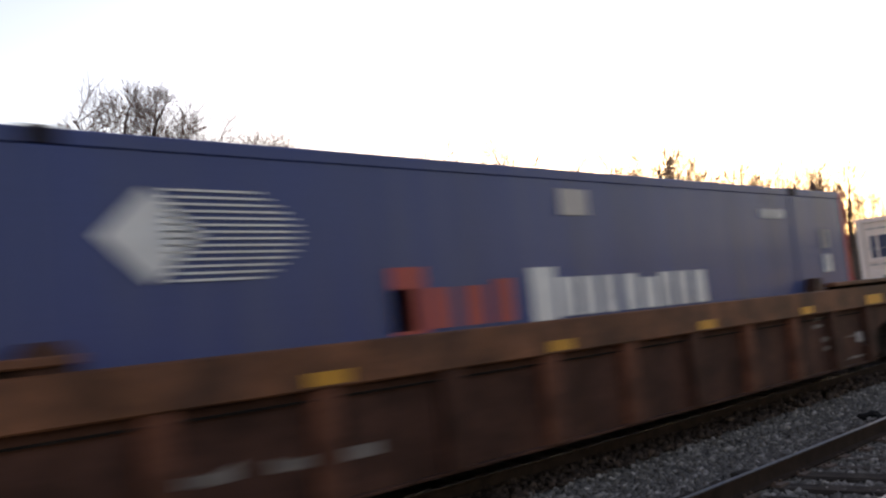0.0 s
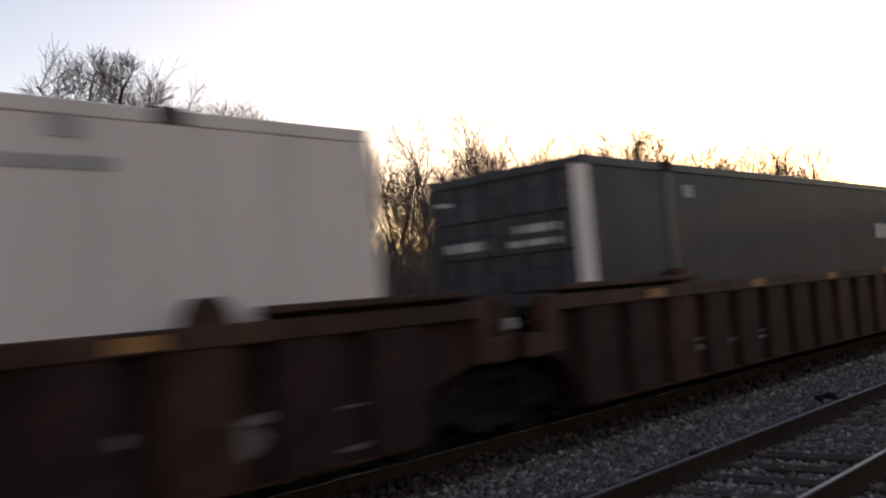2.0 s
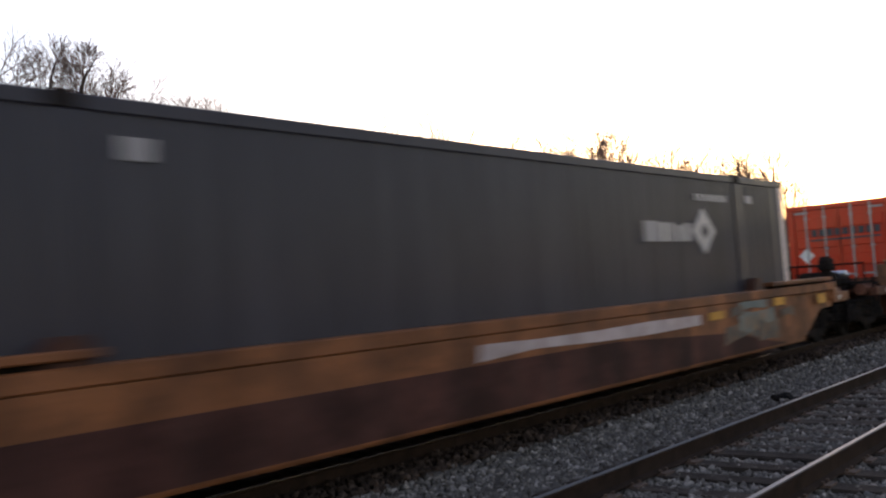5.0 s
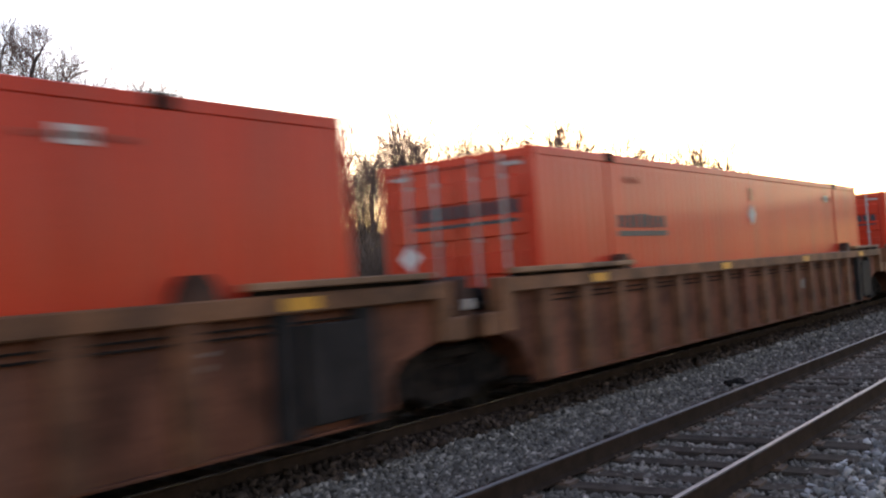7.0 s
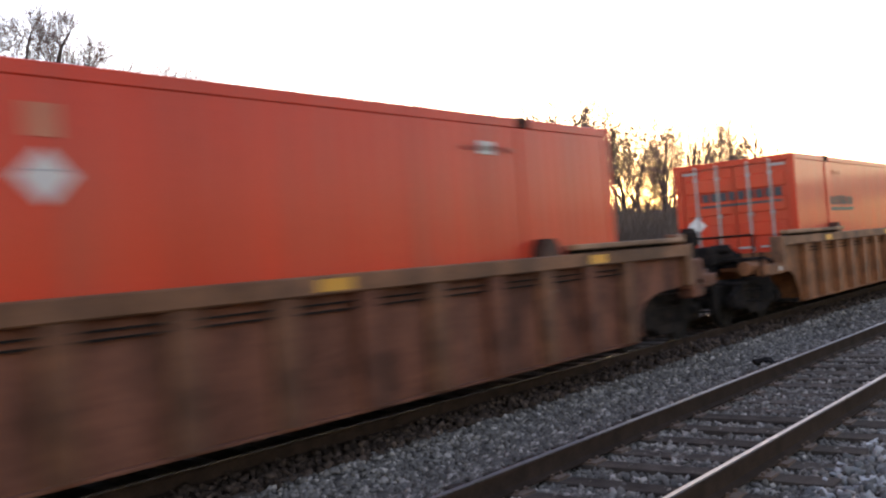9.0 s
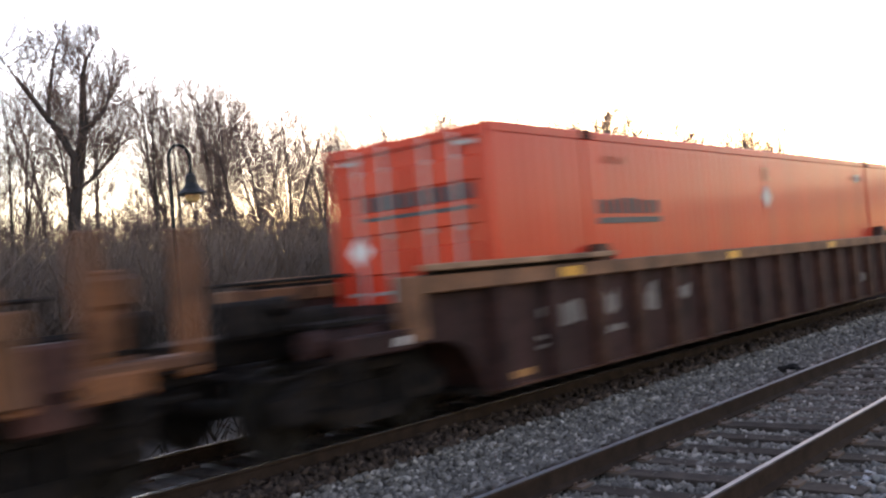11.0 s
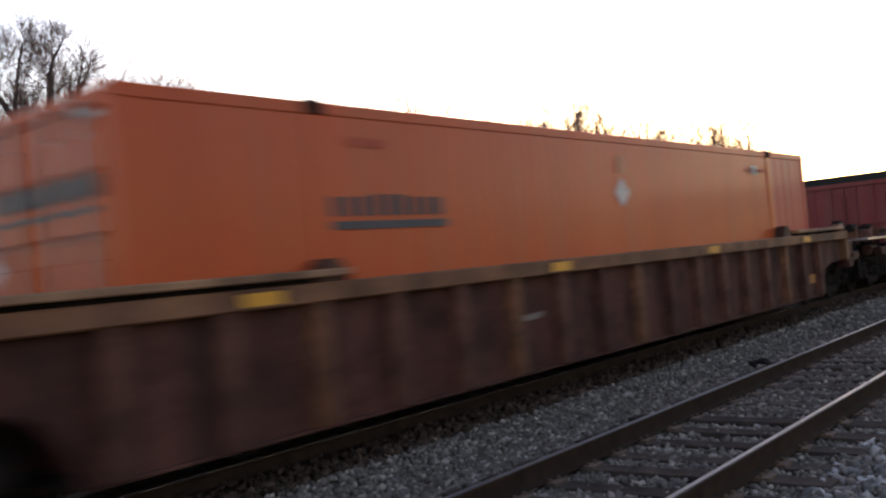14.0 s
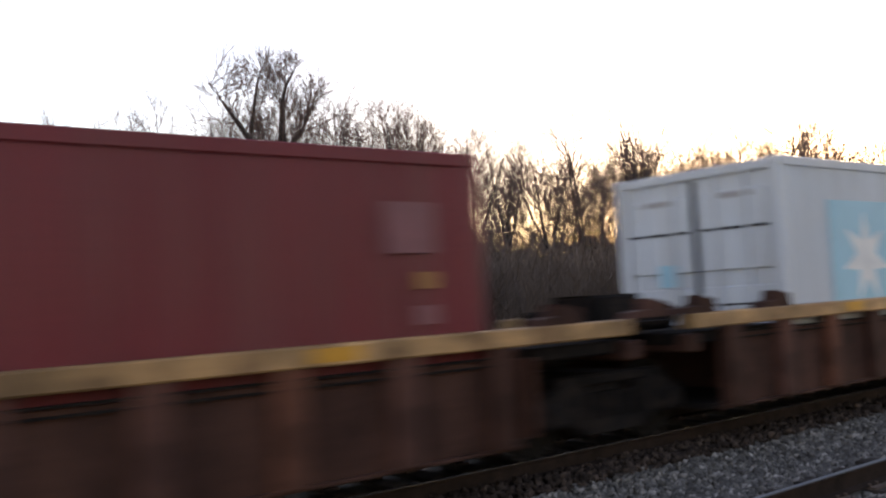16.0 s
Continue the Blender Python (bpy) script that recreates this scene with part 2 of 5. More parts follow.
    bark=mat("grey_brown_bark", (0.045, 0.032, 0.028), 0.9, var=0.3, fine=25, broad=2, bump=0.5, per_piece=0.2),
    twig=mat("bare_brown_twigs", (0.13, 0.088, 0.074), 0.9, spec=0.2, var=0.2, fine=10, broad=1, bump=0, per_piece=0.25),
    weed=mat("dark_dead_weeds", (0.045, 0.033, 0.026), 0.95, spec=0.1, var=0.3, fine=10, broad=0.5, bump=0, per_piece=0.3),
    scrub=mat("dark_dead_brush", (0.135, 0.096, 0.079), 0.95, spec=0.2, var=0.25, fine=10, broad=0.5, bump=0, per_piece=0.12),
    lamp_iron=mat("black_painted_iron", (0.015, 0.015, 0.016), 0.5, spec=0.2, var=0.2, bump=0.05),
    lamp_glass=mat("amber_frosted_glass", (0.5, 0.34, 0.16), 0.4, var=0.1, bump=0),
    concrete=mat("grey_concrete", (0.3, 0.3, 0.28), 0.85, var=0.2, fine=10, broad=0.5, bump=0.2, dirt=(0.16, 0.15, 0.13), dirt_amt=0.5, streak=True),
    girder=mat("grey_green_girder_paint", (0.035, 0.045, 0.035), 0.6, var=0.2, fine=8, broad=0.6, bump=0.1, dirt=(0.1, 0.08, 0.06), dirt_amt=0.5),
)


# ---- mesh helpers ----
def box(bm, x0, x1, y0, y1, z0, z1, bevel=0.0):
    v = [bm.verts.new((x, y, z)) for x in (x0, x1) for y in (y0, y1) for z in (z0, z1)]
    fs = [bm.faces.new([v[i] for i in q]) for q in ((0, 1, 3, 2), (4, 6, 7, 5), (0, 4, 5, 1), (2, 3, 7, 6), (0, 2, 6, 4), (1, 5, 7, 3))]
    if bevel:
        bmesh.ops.bevel(bm, geom=list({e for f in fs for e in f.edges}), offset=bevel, segments=1, affect='EDGES')
    return bm


def slab(bm, poly, y0, y1):
    """A plate with the outline poly in x, z, between y0 and y1."""
    a = [bm.verts.new((x, y0, z)) for x, z in poly]
    b = [bm.verts.new((x, y1, z)) for x, z in poly]
    bm.faces.new(a), bm.faces.new(b[::-1])
    for i in range(len(a)):
        j = (i + 1) % len(a)
        bm.faces.new((a[j], a[i], b[i], b[j]))
    return bm


def tube(bm, pts, radii, sides=8, cap=True):
    rings = []
    for i, p in enumerate(pts):
        p = Vector(p)
        d = (Vector(pts[min(i + 1, len(pts) - 1)]) - Vector(pts[max(i - 1, 0)])).normalized()
        u = d.orthogonal().normalized()
        w = d.cross(u)
        r = radii[i] if hasattr(radii, "__len__") else radii
        rings.append([bm.verts.new(p + (u * math.cos(2 * math.pi * k / sides) + w * math.sin(2 * math.pi * k / sides)) * r) for k in range(sides)])
    for a, b in zip(rings, rings[1:]):
        for k in range(sides):
            bm.faces.new((a[k], a[(k + 1) % sides], b[(k + 1) % sides], b[k]))
    if cap:
        bm.faces.new(rings[0][::-1]), bm.faces.new(rings[-1])
    return bm


def lathe(bm, prof, axis_y=True, sides=24):
    """A body turned about the y axis (axis_y) or z axis; prof: (radius, place along the axis)."""
    rings = []
    for r, h in prof:
        rings.append([bm.verts.new((r * math.cos(2 * math.pi * k / sides), h, r * math.sin(2 * math.pi * k / sides)) if axis_y else
                                   (r * math.cos(2 * math.pi * k / sides), r * math.sin(2 * math.pi * k / sides), h)) for k in range(sides)])
    for a, b in zip(rings, rings[1:]):
        for k in range(sides):
            bm.faces.new((a[k], a[(k + 1) % sides], b[(k + 1) % sides], b[k]))
    bm.faces.new(rings[0]), bm.faces.new(rings[-1])
    return bm


def mesh_of(name, bm, material):
    bmesh.ops.recalc_face_normals(bm, faces=bm.faces)
    me = bpy.data.meshes.new(name)
    bm.to_mesh(me)
    bm.free()
    me.materials.append(material)
    return me


def part(name, bm, material, parent, label=""):
    me = bm if isinstance(bm, bpy.types.Mesh) else mesh_of(name, bm, material)
    ob = new(name, me)
    ob.parent = parent
    return tagged(ob, label=label)


def thing(name, label, category, group="", kind="", m=None):
    ob = new(name)
    ob.empty_display_size = 0.2
    if m is not None:
        ob.matrix_basis = m
    return tagged(ob, label=label, category=category, group=group, kind=kind)


def B():
    return bmesh.new()


def bars(x0, x1, z0, z1, n, y, wide=0.68, seed=1):
    """Plain upright blocks in a row, standing for writing that is not spelt."""
    step = (x1 - x0) / n
    rnd = random.Random(seed)
    out = []
    for i in range(n):
        w = step * wide * rnd.uniform(0.8, 1.1)
        out.append(box(B(), x0 + i * step, x0 + i * step + w, y, y + 0.004, z0, z1 - rnd.choice((0, 0, 0.12)) * (z1 - z0)))
    return out


# ---- ground and track ----
TRAIN_Y, NEAR_Y, GAUGE = 7.512, 3.412, 1.435


def ground_z(x, y):
    z = -0.75
    if y > 12:
        z += min(1.62, (y - 12) * 0.09)
    if y > 30:
        z += min(3.1, (y - 30) * 0.13)
    if y < -3:
        z += min(0.8, (-3 - y) * 0.05)
    return z + 0.12 * noise.noise(Vector((x * 0.07, y * 0.07, 0))) if y > 12 or y < -3 else z


def grid_mesh(name, xs, ys, zfun, material):
    verts = [(x, y, zfun(x, y)) for y in ys for x in xs]
    nx = len(xs)
    faces = [(j * nx + i, j * nx + i + 1, (j + 1) * nx + i + 1, (j + 1) * nx + i) for j in range(len(ys) - 1) for i in range(nx - 1)]
    me = bpy.data.meshes.new(name)
    me.from_pydata(verts, [], faces)
    me.materials.append(material)
    return me


xs = [-3000, -1000, -400, -200] + [x * 6 - 120 for x in range(71)] + [500, 900, 1600, 3000]
ys = [-3000, -1000, -300, -120, -60, -40, -25, -15, -8, -4, -1, 0.6, 9.8, 12] + [12 + k * 3 for k in range(1, 24)] + [120, 300, 1000, 3000]
ground = tagged(new("ground", grid_mesh("ground", xs, ys, ground_z, M["soil"])), "dark leaf litter and dead grass beside the tracks", "ground", kind="structure")


def bed_profile(y):
    # crown a little under the tie tops, shoulders down to the ground
    for c in (NEAR_Y, TRAIN_Y):
        if abs(y - c) < 1.4:
            return -0.232
    if NEAR_Y < y < TRAIN_Y:
        return -0.24 - 0.06 * math.cos((y - 5.48) / 0.65 * math.pi / 2) if abs(y - 5.48) < 0.65 else -0.235
    e = (NEAR_Y - 1.4 - y) if y < NEAR_Y else (y - TRAIN_Y - 1.4)
    return -0.235 - min(0.6, max(0, e - 0.25) * 0.5)


def bed_z(x, y):
    return bed_profile(y) + 0.03 * noise.noise(Vector((x * 1.1, y * 1.6, 3)))


bxs = [-200, -120, -60, -30, -15, -8] + [-4 + 0.5 * k for k in range(110)] + [55, 65, 80, 100, 140, 200, 300, 500, 900]
bys = [0.45 + k * 0.24 for k in range(41)]
bed = tagged(new("ballast_bed", grid_mesh("ballast_bed", bxs, bys, bed_z, M["ballast_bed"])), "dark fines of the ballast bed under both tracks", "ballast", kind="structure")

# stones lying on the bed
def stone_field(name, spans, seed, label, skin="ballast", heap=0.0):
    rng = np.random.default_rng(seed)
    base = np.array([(x, y, z) for x in (-0.72, 0.72) for y in (-0.72, 0.72) for z in (-0.72, 0.72)])
    quads = ((0, 1, 3, 2), (4, 6, 7, 5), (0, 4, 5, 1), (2, 3, 7, 6), (0, 2, 6, 4), (1, 5, 7, 3))
    tri = np.array([t for a, b, c, d in quads for t in ((a, b, c), (a, c, d))])
    V, F, k = [], [], 0
    for x0, x1, y0, y1, count, s0, s1 in spans:
        px, py = rng.uniform(x0, x1, count), rng.uniform(y0, y1, count)
        for x, y in zip(px, py):
            on_tie = abs(y - NEAR_Y) < 1.28 and abs((x + 6.265) % 0.53 - 0.265) < 0.12
            if on_tie and rng.random() < 0.55:
                continue
            s = rng.uniform(s0, s1)
            q = (base + rng.uniform(-0.42, 0.42, (8, 3))) * np.array([rng.uniform(0.75, 1.3), rng.uniform(0.75, 1.3), rng.uniform(0.55, 0.95)]) * s
            a, b = rng.uniform(0, 6.28), rng.uniform(-1.2, 1.2)
            ca, sa, cb, sb = math.cos(a), math.sin(a), math.cos(b), math.sin(b)
            q = q @ np.array([[ca, -sa, 0], [sa, ca, 0], [0, 0, 1]]) @ np.array([[1, 0, 0], [0, cb, -sb], [0, sb, cb]])
            V.append(q + (x, y, bed_profile(y) + s * rng.uniform(0.0, 0.75) + heap * rng.random()))
            F.append(tri + k)
            k += 8
    V, F = np.concatenate(V), np.concatenate(F)
    me = bpy.data.meshes.new(name)
    me.vertices.add(len(V)); me.vertices.foreach_set("co", V.ravel())
    me.loops.add(F.size); me.loops.foreach_set("vertex_index", F.ravel().astype(np.int32))
    me.polygons.add(len(F)); me.polygons.foreach_set("loop_start", np.arange(0, F.size, 3, dtype=np.int32))
    me.update(calc_edges=True)
    me.materials.append(M[skin])
    return tagged(new(name, me), label, "ballast", kind="stuff")


stone_field("ballast_stones", [
    (-10, 1.5, 0.9, 6.35, 6000, 0.03, 0.055),
    (1.5, 9, 1.2, 6.35, 21000, 0.016, 0.036),
    (9, 18, 1.2, 6.35, 18000, 0.02, 0.04),
    (18, 34, 0.8, 6.3, 11000, 0.028, 0.05),
    (34, 70, 0.8, 6.2, 4000, 0.05, 0.08)], 5, "loose crushed grey ballast stones between the tracks")
# darker brown strip of stones, heaped along the train's track
stone_field("fouled_stones", [(-4, 12, 6.2, 6.8, 5000, 0.02, 0.045), (12, 40, 6.2, 6.8, 3200, 0.03, 0.06)], 7, "dark brown ballast beside the train's track", "ballast_dark", 0.07)
# lighter stones outside the near rail
stone_field("shoulder_stones", [(6, 32, 0.2, 2.25, 9500, 0.025, 0.05)], 6, "pale grey ballast on the track shoulder", "ballast_pale")


def rail_mesh():
    bm = B()
    prof = [(-0.07, -0.17), (0.07, -0.17), (0.07, -0.158), (0.012, -0.14), (0.01, -0.042), (0.036, -0.032), (0.036, -0.008)]
    prof = prof + [(-y, z) for y, z in prof[::-1] if y > 0][0:5]
    a = [bm.verts.new((-200, y, z)) for y, z in prof]
    b = [bm.verts.new((900, y, z)) for y, z in prof]
    for i in range(len(a)):
        j = (i + 1) % len(a)
        bm.faces.new((a[i], a[j], b[j], b[i]))
    return mesh_of("rail", bm, M["rail"])


def head_mesh(skin):
    bm = B()
    box(bm, -200, 900, -0.021, 0.021, -0.0079, 0.0)
    return mesh_of("rail_head", bm, M[skin])


def tie_mesh(rnd):
    bm = B()
    box(bm, -0.115, 0.115, -1.3, 1.3, -0.35, -0.178, 0.012)
    for v in bm.verts:
        v.co.x += rnd.uniform(-0.012, 0.012); v.co.z += rnd.uniform(-0.012, 0.006); v.co.y += rnd.uniform(-0.03, 0.03)
    return mesh_of("tie", bm, M["tie"])


RAIL, HEAD, HEAD_BRIGHT = rail_mesh(), head_mesh("rail_head"), head_mesh("rail_head_bright")
TIES = [tie_mesh(random.Random(i)) for i in range(6)]
pb = B()
box(pb, -0.09, 0.09, -0.17, 0.17, -0.19, -0.168)
for sx in (-0.06, 0.06):
    for sy in (-0.1, 0.1):
        box(pb, sx - 0.012, sx + 0.012, sy - 0.012, sy + 0.012, -0.17, -0.145)
PLATE = mesh_of("tie_plate", pb, M["plate"])


def track(name, yc, label, x_ties):
    root = tagged(new(name), label, "railway track", kind="structure")
    root.location = (0, yc, 0)
    for s in (-1, 1):
        r = part("rail", RAIL, None, root, "rusty steel rail with a polished head")
        r.location.y = s * GAUGE / 2
        part("rail_head", HEAD if yc == NEAR_Y else HEAD_BRIGHT, None, r)
    rnd = random.Random(yc)
    for x in x_ties:
        t = part("tie", rnd.choice(TIES), None, root)
        t.location = (x + rnd.uniform(-0.04, 0.04), rnd.uniform(-0.05, 0.05), rnd.uniform(-0.012, 0.004))
        t.rotation_euler.z = rnd.uniform(-0.02, 0.02)
        if x < 40:
            for s in (-1, 1):
                pl = part("tie_plate", PLATE, None, t)
                pl.location = (0, s * GAUGE / 2, 0.003)
    return root


track("near_track", NEAR_Y, "empty track with rusty rails and weathered timber ties", [-6 + 0.53 * k for k in range(150)])
track("far_track", TRAIN_Y, "track under the moving train, in deep shade", [-12 + 0.56 * k for k in range(130)])

# dark clump of debris on the ballast beside the rail
bm = B()
bmesh.ops.create_icosphere(bm, subdivisions=2, radius=0.16)
for v in bm.verts:
    v.co *= 1 + 0.45 * noise.noise(v.co * 9)
    v.co.z = max(-0.03, v.co.z * 0.5)
clump = tagged(new("debris_clump", mesh_of("debris_clump", bm, M["under"])), "dark clump of debris lying on the ballast", "debris")
clump.location = (13.0, 4.86, -0.2)


# ---- railcars ----
HALF = 1.526
SPEED = 17.177


def wheelset_mesh():
    bm = B()
    for s in (-1, 1):
        y = s * 0.7175
        lathe(bm, [(0.12, y - 0.075), (0.13, y - 0.02), (0.36, y - 0.03), (0.39, y - 0.065), (0.42, y - 0.066), (0.425, y + 0.045 * 1), (0.40, y + 0.066), (0.37, y + 0.03), (0.13, y + 0.05), (0.11, y + 0.09)], sides=28)
        for k in range(6):
            a = k * math.pi / 3
            cx, cz = 0.25 * math.cos(a), 0.25 * math.sin(a)
            box(bm, cx - 0.03, cx + 0.03, y - 0.045, y + 0.055, cz - 0.03, cz + 0.03)
    tube(bm, [(0, -1.02, 0), (0, 1.02, 0)], 0.085, 12)
    return mesh_of("wheelset", bm, M["wheel"])


def frame_mesh():
    bm = B()
    for s in (-1, 1):
        y0 = s * 1.0 - 0.07
        # arched side casting with two windows
        slab(bm, [(-1.1, 0.36), (-0.72, 0.36), (-0.42, 0.2), (0.42, 0.2), (0.72, 0.36), (1.1, 0.36), (1.1, 0.56), (0.62, 0.76), (0.35, 0.66), (0.35, 0.34), (-0.35, 0.34), (-0.35, 0.66), (-0.62, 0.76), (-1.1, 0.56)], y0, y0 + 0.14)
        box(bm, -0.75, 0.75, y0, y0 + 0.14, 0.68, 0.79, 0.02)
        for c in (-0.22, 0, 0.22):
            tube(bm, [(c, y0 + 0.07, 0.34), (c, y0 + 0.07, 0.6)], 0.085, 10)
        for c in (-0.89, 0.89):
            box(bm, c - 0.14, c + 0.14, s * 1.0 - 0.1, s * 1.0 + 0.1, 0.3, 0.56, 0.03)
            tube(bm, [(c, s * 1.07, 0.43), (c, s * 1.14, 0.43)], 0.1, 12)
    box(bm, -0.24, 0.24, -1.0, 1.0, 0.58, 0.8, 0.03)
    tube(bm, [(0, 0, 0.78), (0, 0, 0.9)], 0.2, 14)
    for c in (-0.35, 0.35):
        tube(bm, [(c, -0.75, 0.32), (c, 0.75, 0.32)], 0.04, 8)
    return mesh_of("truck_frame", bm, M["under"])


WHEELSET, TRUCK = wheelset_mesh(), frame_mesh()
ROLLING = []


def truck(car, x):
    tr = part("truck", TRUCK, None, car, "grimy black cast truck")
    tr.location = (x, 0, 0)
    for dx in (-0.89, 0.89):
        w = part("wheelset", WHEELSET, None, tr, "worn steel wheelset")
        w.location = (dx, 0, 0.425)
        ROLLING.append((w, dx))
    return tr


MESHES = {}


def shared(key, make):
    if key not in MESHES:
        MESHES[key] = make()
    return MESHES[key]


def rib_mesh(z0, z1, m, wide=0.17):
    def make():
        bm = B()
        a = [(-wide, 0), (wide, 0), (wide - 0.02, 0.115), (0.02 - wide, 0.115)]
        lo = [bm.verts.new((x, -y, z0)) for x, y in a]
        hi = [bm.verts.new((x, -y, z1)) for x, y in a]
        bm.faces.new(lo), bm.faces.new(hi[::-1])
        for i in range(4):
            j = (i + 1) % 4
            bm.faces.new((lo[i], lo[j], hi[j], hi[i]))
        return mesh_of("rib", bm, M[m])
    return shared(("rib", z0, z1, m, wide), make)


def well_car(label, L, body, chord, pitch=1.02, ztop=1.545, zc=1.37, zb=0.25, left=("coupler", 3.76), right=("coupler", 3.76), style="ribbed", spots=(), raised=True, end=1.62, brake="under", foot=-0.5, rib_wide=0.13, slots=1, end_glint=False):
    """One well unit. x = 0 is the leading end of its load. left, right: what joins it and how far out."""
    car = thing("well_car", label, "railcar", "well cars of the train")
    a0, a1 = foot, L + 0.15          # foot of the well's side
    e0 = -1.15 if left[0] == "joint" else -end          # ends of the top chord
    e1 = L + (1.15 if right[0] == "joint" else end + 0.2)
    if style == "low":
        e0, e1 = (-2.2 if left[0] == "joint" else -end), L + 1.6
    for s in (-1, 1):
        o, i = s * HALF, s * (HALF - 0.21)
        y0, y1 = min(o, i), max(o, i)
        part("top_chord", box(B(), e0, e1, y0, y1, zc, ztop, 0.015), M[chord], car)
        yi = s * (HALF - (0.165 if style != 'smooth' else 0.105))
        ya, yb = min(yi, yi + s * 0.03), max(yi, yi + s * 0.03)
        if style == "ribbed":
            poly = [(a0, zb), (a1, zb), (a1 + 0.12, zb + 0.3), (a1 + 0.38, zb + 0.53), (a1 + 0.75, 0.88), (e1, 0.92), (e1, zc), (e0, zc), (e0, 0.9), (a0 - 0.56, 0.87), (a0 - 0.32, zb + 0.53), (a0 - 0.12, zb + 0.3)]
        elif style == "low":
            poly = [(a0 + 0.1, zb), (a1 - 0.1, zb), (a1 - 0.1, zc - 0.1), (a0 + 0.1, zc - 0.1)]
        else:
            poly = [(a0, zb + 0.05), (a0 + 0.5, zb), (a1 - 0.5, zb), (a1, zb + 0.05), (a1 + 0.95, 0.78), (e1, 0.8), (e1, zc), (e0, zc), (e0, 0.8), (a0 - 0.95, 0.78)]
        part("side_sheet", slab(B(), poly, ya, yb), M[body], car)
        if style == "smooth":
            part("side_fairing", slab(B(), [(a0 + 0.2, zb + 0.04), (a1 - 0.2, zb + 0.04), (a1 - 0.9, zc - 0.004), (a0 + 0.9, zc - 0.004)], min(o - s * 0.07, o - s * 0.004), max(o - s * 0.07, o - s * 0.004)), M[body], car)
            part("lower_panel", slab(B(), [(a0 + 0.5, zb + 0.06), (a1 - 1.2, zb + 0.06), (a1 - 3.6, 0.66), (a1 - 7.0, 0.82), (a0 + 0.9, 0.82)], min(o - s * 0.01, o + s * 0.004), max(o - s * 0.01, o + s * 0.004)), M["car_rust"], car, "rust-brown lower side panel")
        part("bottom_chord", box(B(), a0 + 0.02, a1 - 0.02, min(o - s * 0.17, o - s * 0.08), max(o - s * 0.17, o - s * 0.08), zb - 0.006, zb + 0.03, 0.008), M["car_brown" if body == "car_dark" else body], car)
        if style != "smooth":
            n = int((a1 - a0) / pitch)
            wear = random.Random(label + str(len(spots)))
            for k in range(n + 1):
                pale = {"car_dark": "car_brown", "car_tan": "chord_brown", "car_rust": "chord_brown", "car_brown": "car_tan"}.get(body, body)
                # usual rib skin puts the lit face against shaded recesses into its colour
                usual = {"car_tan": "rib_tan", "car_rust": "rib_rust", "car_brown": "rib_rust" if style == "low" else "car_brown", "car_dark": "car_dark" if rib_wide > 0.2 else "car_brown"}.get(body, body)
                worn = wear.random()
                skin = pale if k in (2, n // 2, n - 2) or worn < 0.1 else (body if worn < 0.4 else usual)
                if any(m == "charcoal" and x - 0.35 < a0 + 0.25 + k * (a1 - a0 - 0.5) / n < x + w + 0.35 for x, _z, w, _h, m in spots):
                    skin = "car_soot"
                r = part("rib", rib_mesh(zb + 0.031, zc - 0.002, skin, rib_wide), None, car)
                r.location = (a0 + 0.25 + k * (a1 - a0 - 0.5) / n, s * (HALF - 0.136), 0)
                r.rotation_euler.z = 0 if s < 0 else math.pi
            # black strips stand in for the shaded slots below the top chord
            for dz in (0.075, 0.14)[:slots]:
                part("ledge", box(B(), a0 + 0.3, a1 - 0.3, min(o - s * 0.15, o - s * 0.09), max(o - s * 0.15, o - s * 0.09), zc - dz - 0.018, zc - dz), M["under"], car)
        if raised:
            for xa, xb, xm in ((e0 + 0.2, 2.16, 1.98), (L - 1.5, e1 - 0.2, L - 1.98)):
                # on tan chords the beam's paler colour carries the sky light on its top
                part("guide_rail", box(B(), xa, xb, min(o - s * 0.15, o + s * 0.03), max(o - s * 0.15, o + s * 0.03), ztop + 0.045, ztop + 0.115, 0.012), M["beam_tan" if chord == "chord_tan" else chord], car)
                part("guide_backing", box(B(), xa + 0.02, xb - 0.02, min(o - s * 0.14, o - s * 0.1), max(o - s * 0.14, o - s * 0.1), ztop - 0.002, ztop + 0.046), M["under"], car)
                x = xa + 0.15
                while x < xb:
                    part("guide_foot", box(B(), x - 0.04, x + 0.04, min(o - s * 0.1, o - s * 0.05), max(o - s * 0.1, o - s * 0.05), ztop - 0.002, ztop + 0.047), M["under"], car)
                    x += 0.75
                bm = B()
                slab(bm, [(xm - 0.2, ztop), (xm + 0.2, ztop), (xm + 0.17, ztop + 0.1), (xm + 0.12, ztop + 0.17), (xm + 0.07, ztop + 0.21), (xm - 0.08, ztop + 0.21), (xm - 0.13, ztop + 0.16), (xm - 0.17, ztop + 0.09)], min(o - s * 0.2, o - s * 0.03), max(o - s * 0.2, o - s * 0.03))
                part("container_guide", bm, M["chord_soot"], car, "sooty rust-brown container guide")
    # floor of the well, bulkheads, end platforms
    part("well_floor", box(B(), a0 - 0.1, a1 + 0.1, -HALF + 0.18, HALF - 0.18, zb + 0.0, zb + 0.06), M["under"], car)
    for x, d, (joint, reach) in ((e0, -1, left), (e1, 1, right)):
        inner = -0.32 if d < 0 else L + 0.32
        part("bulkhead", box(B(), inner - 0.04, inner + 0.04, -HALF + 0.13, HALF - 0.13, zb + 0.06, zc - 0.12), M[body], car)
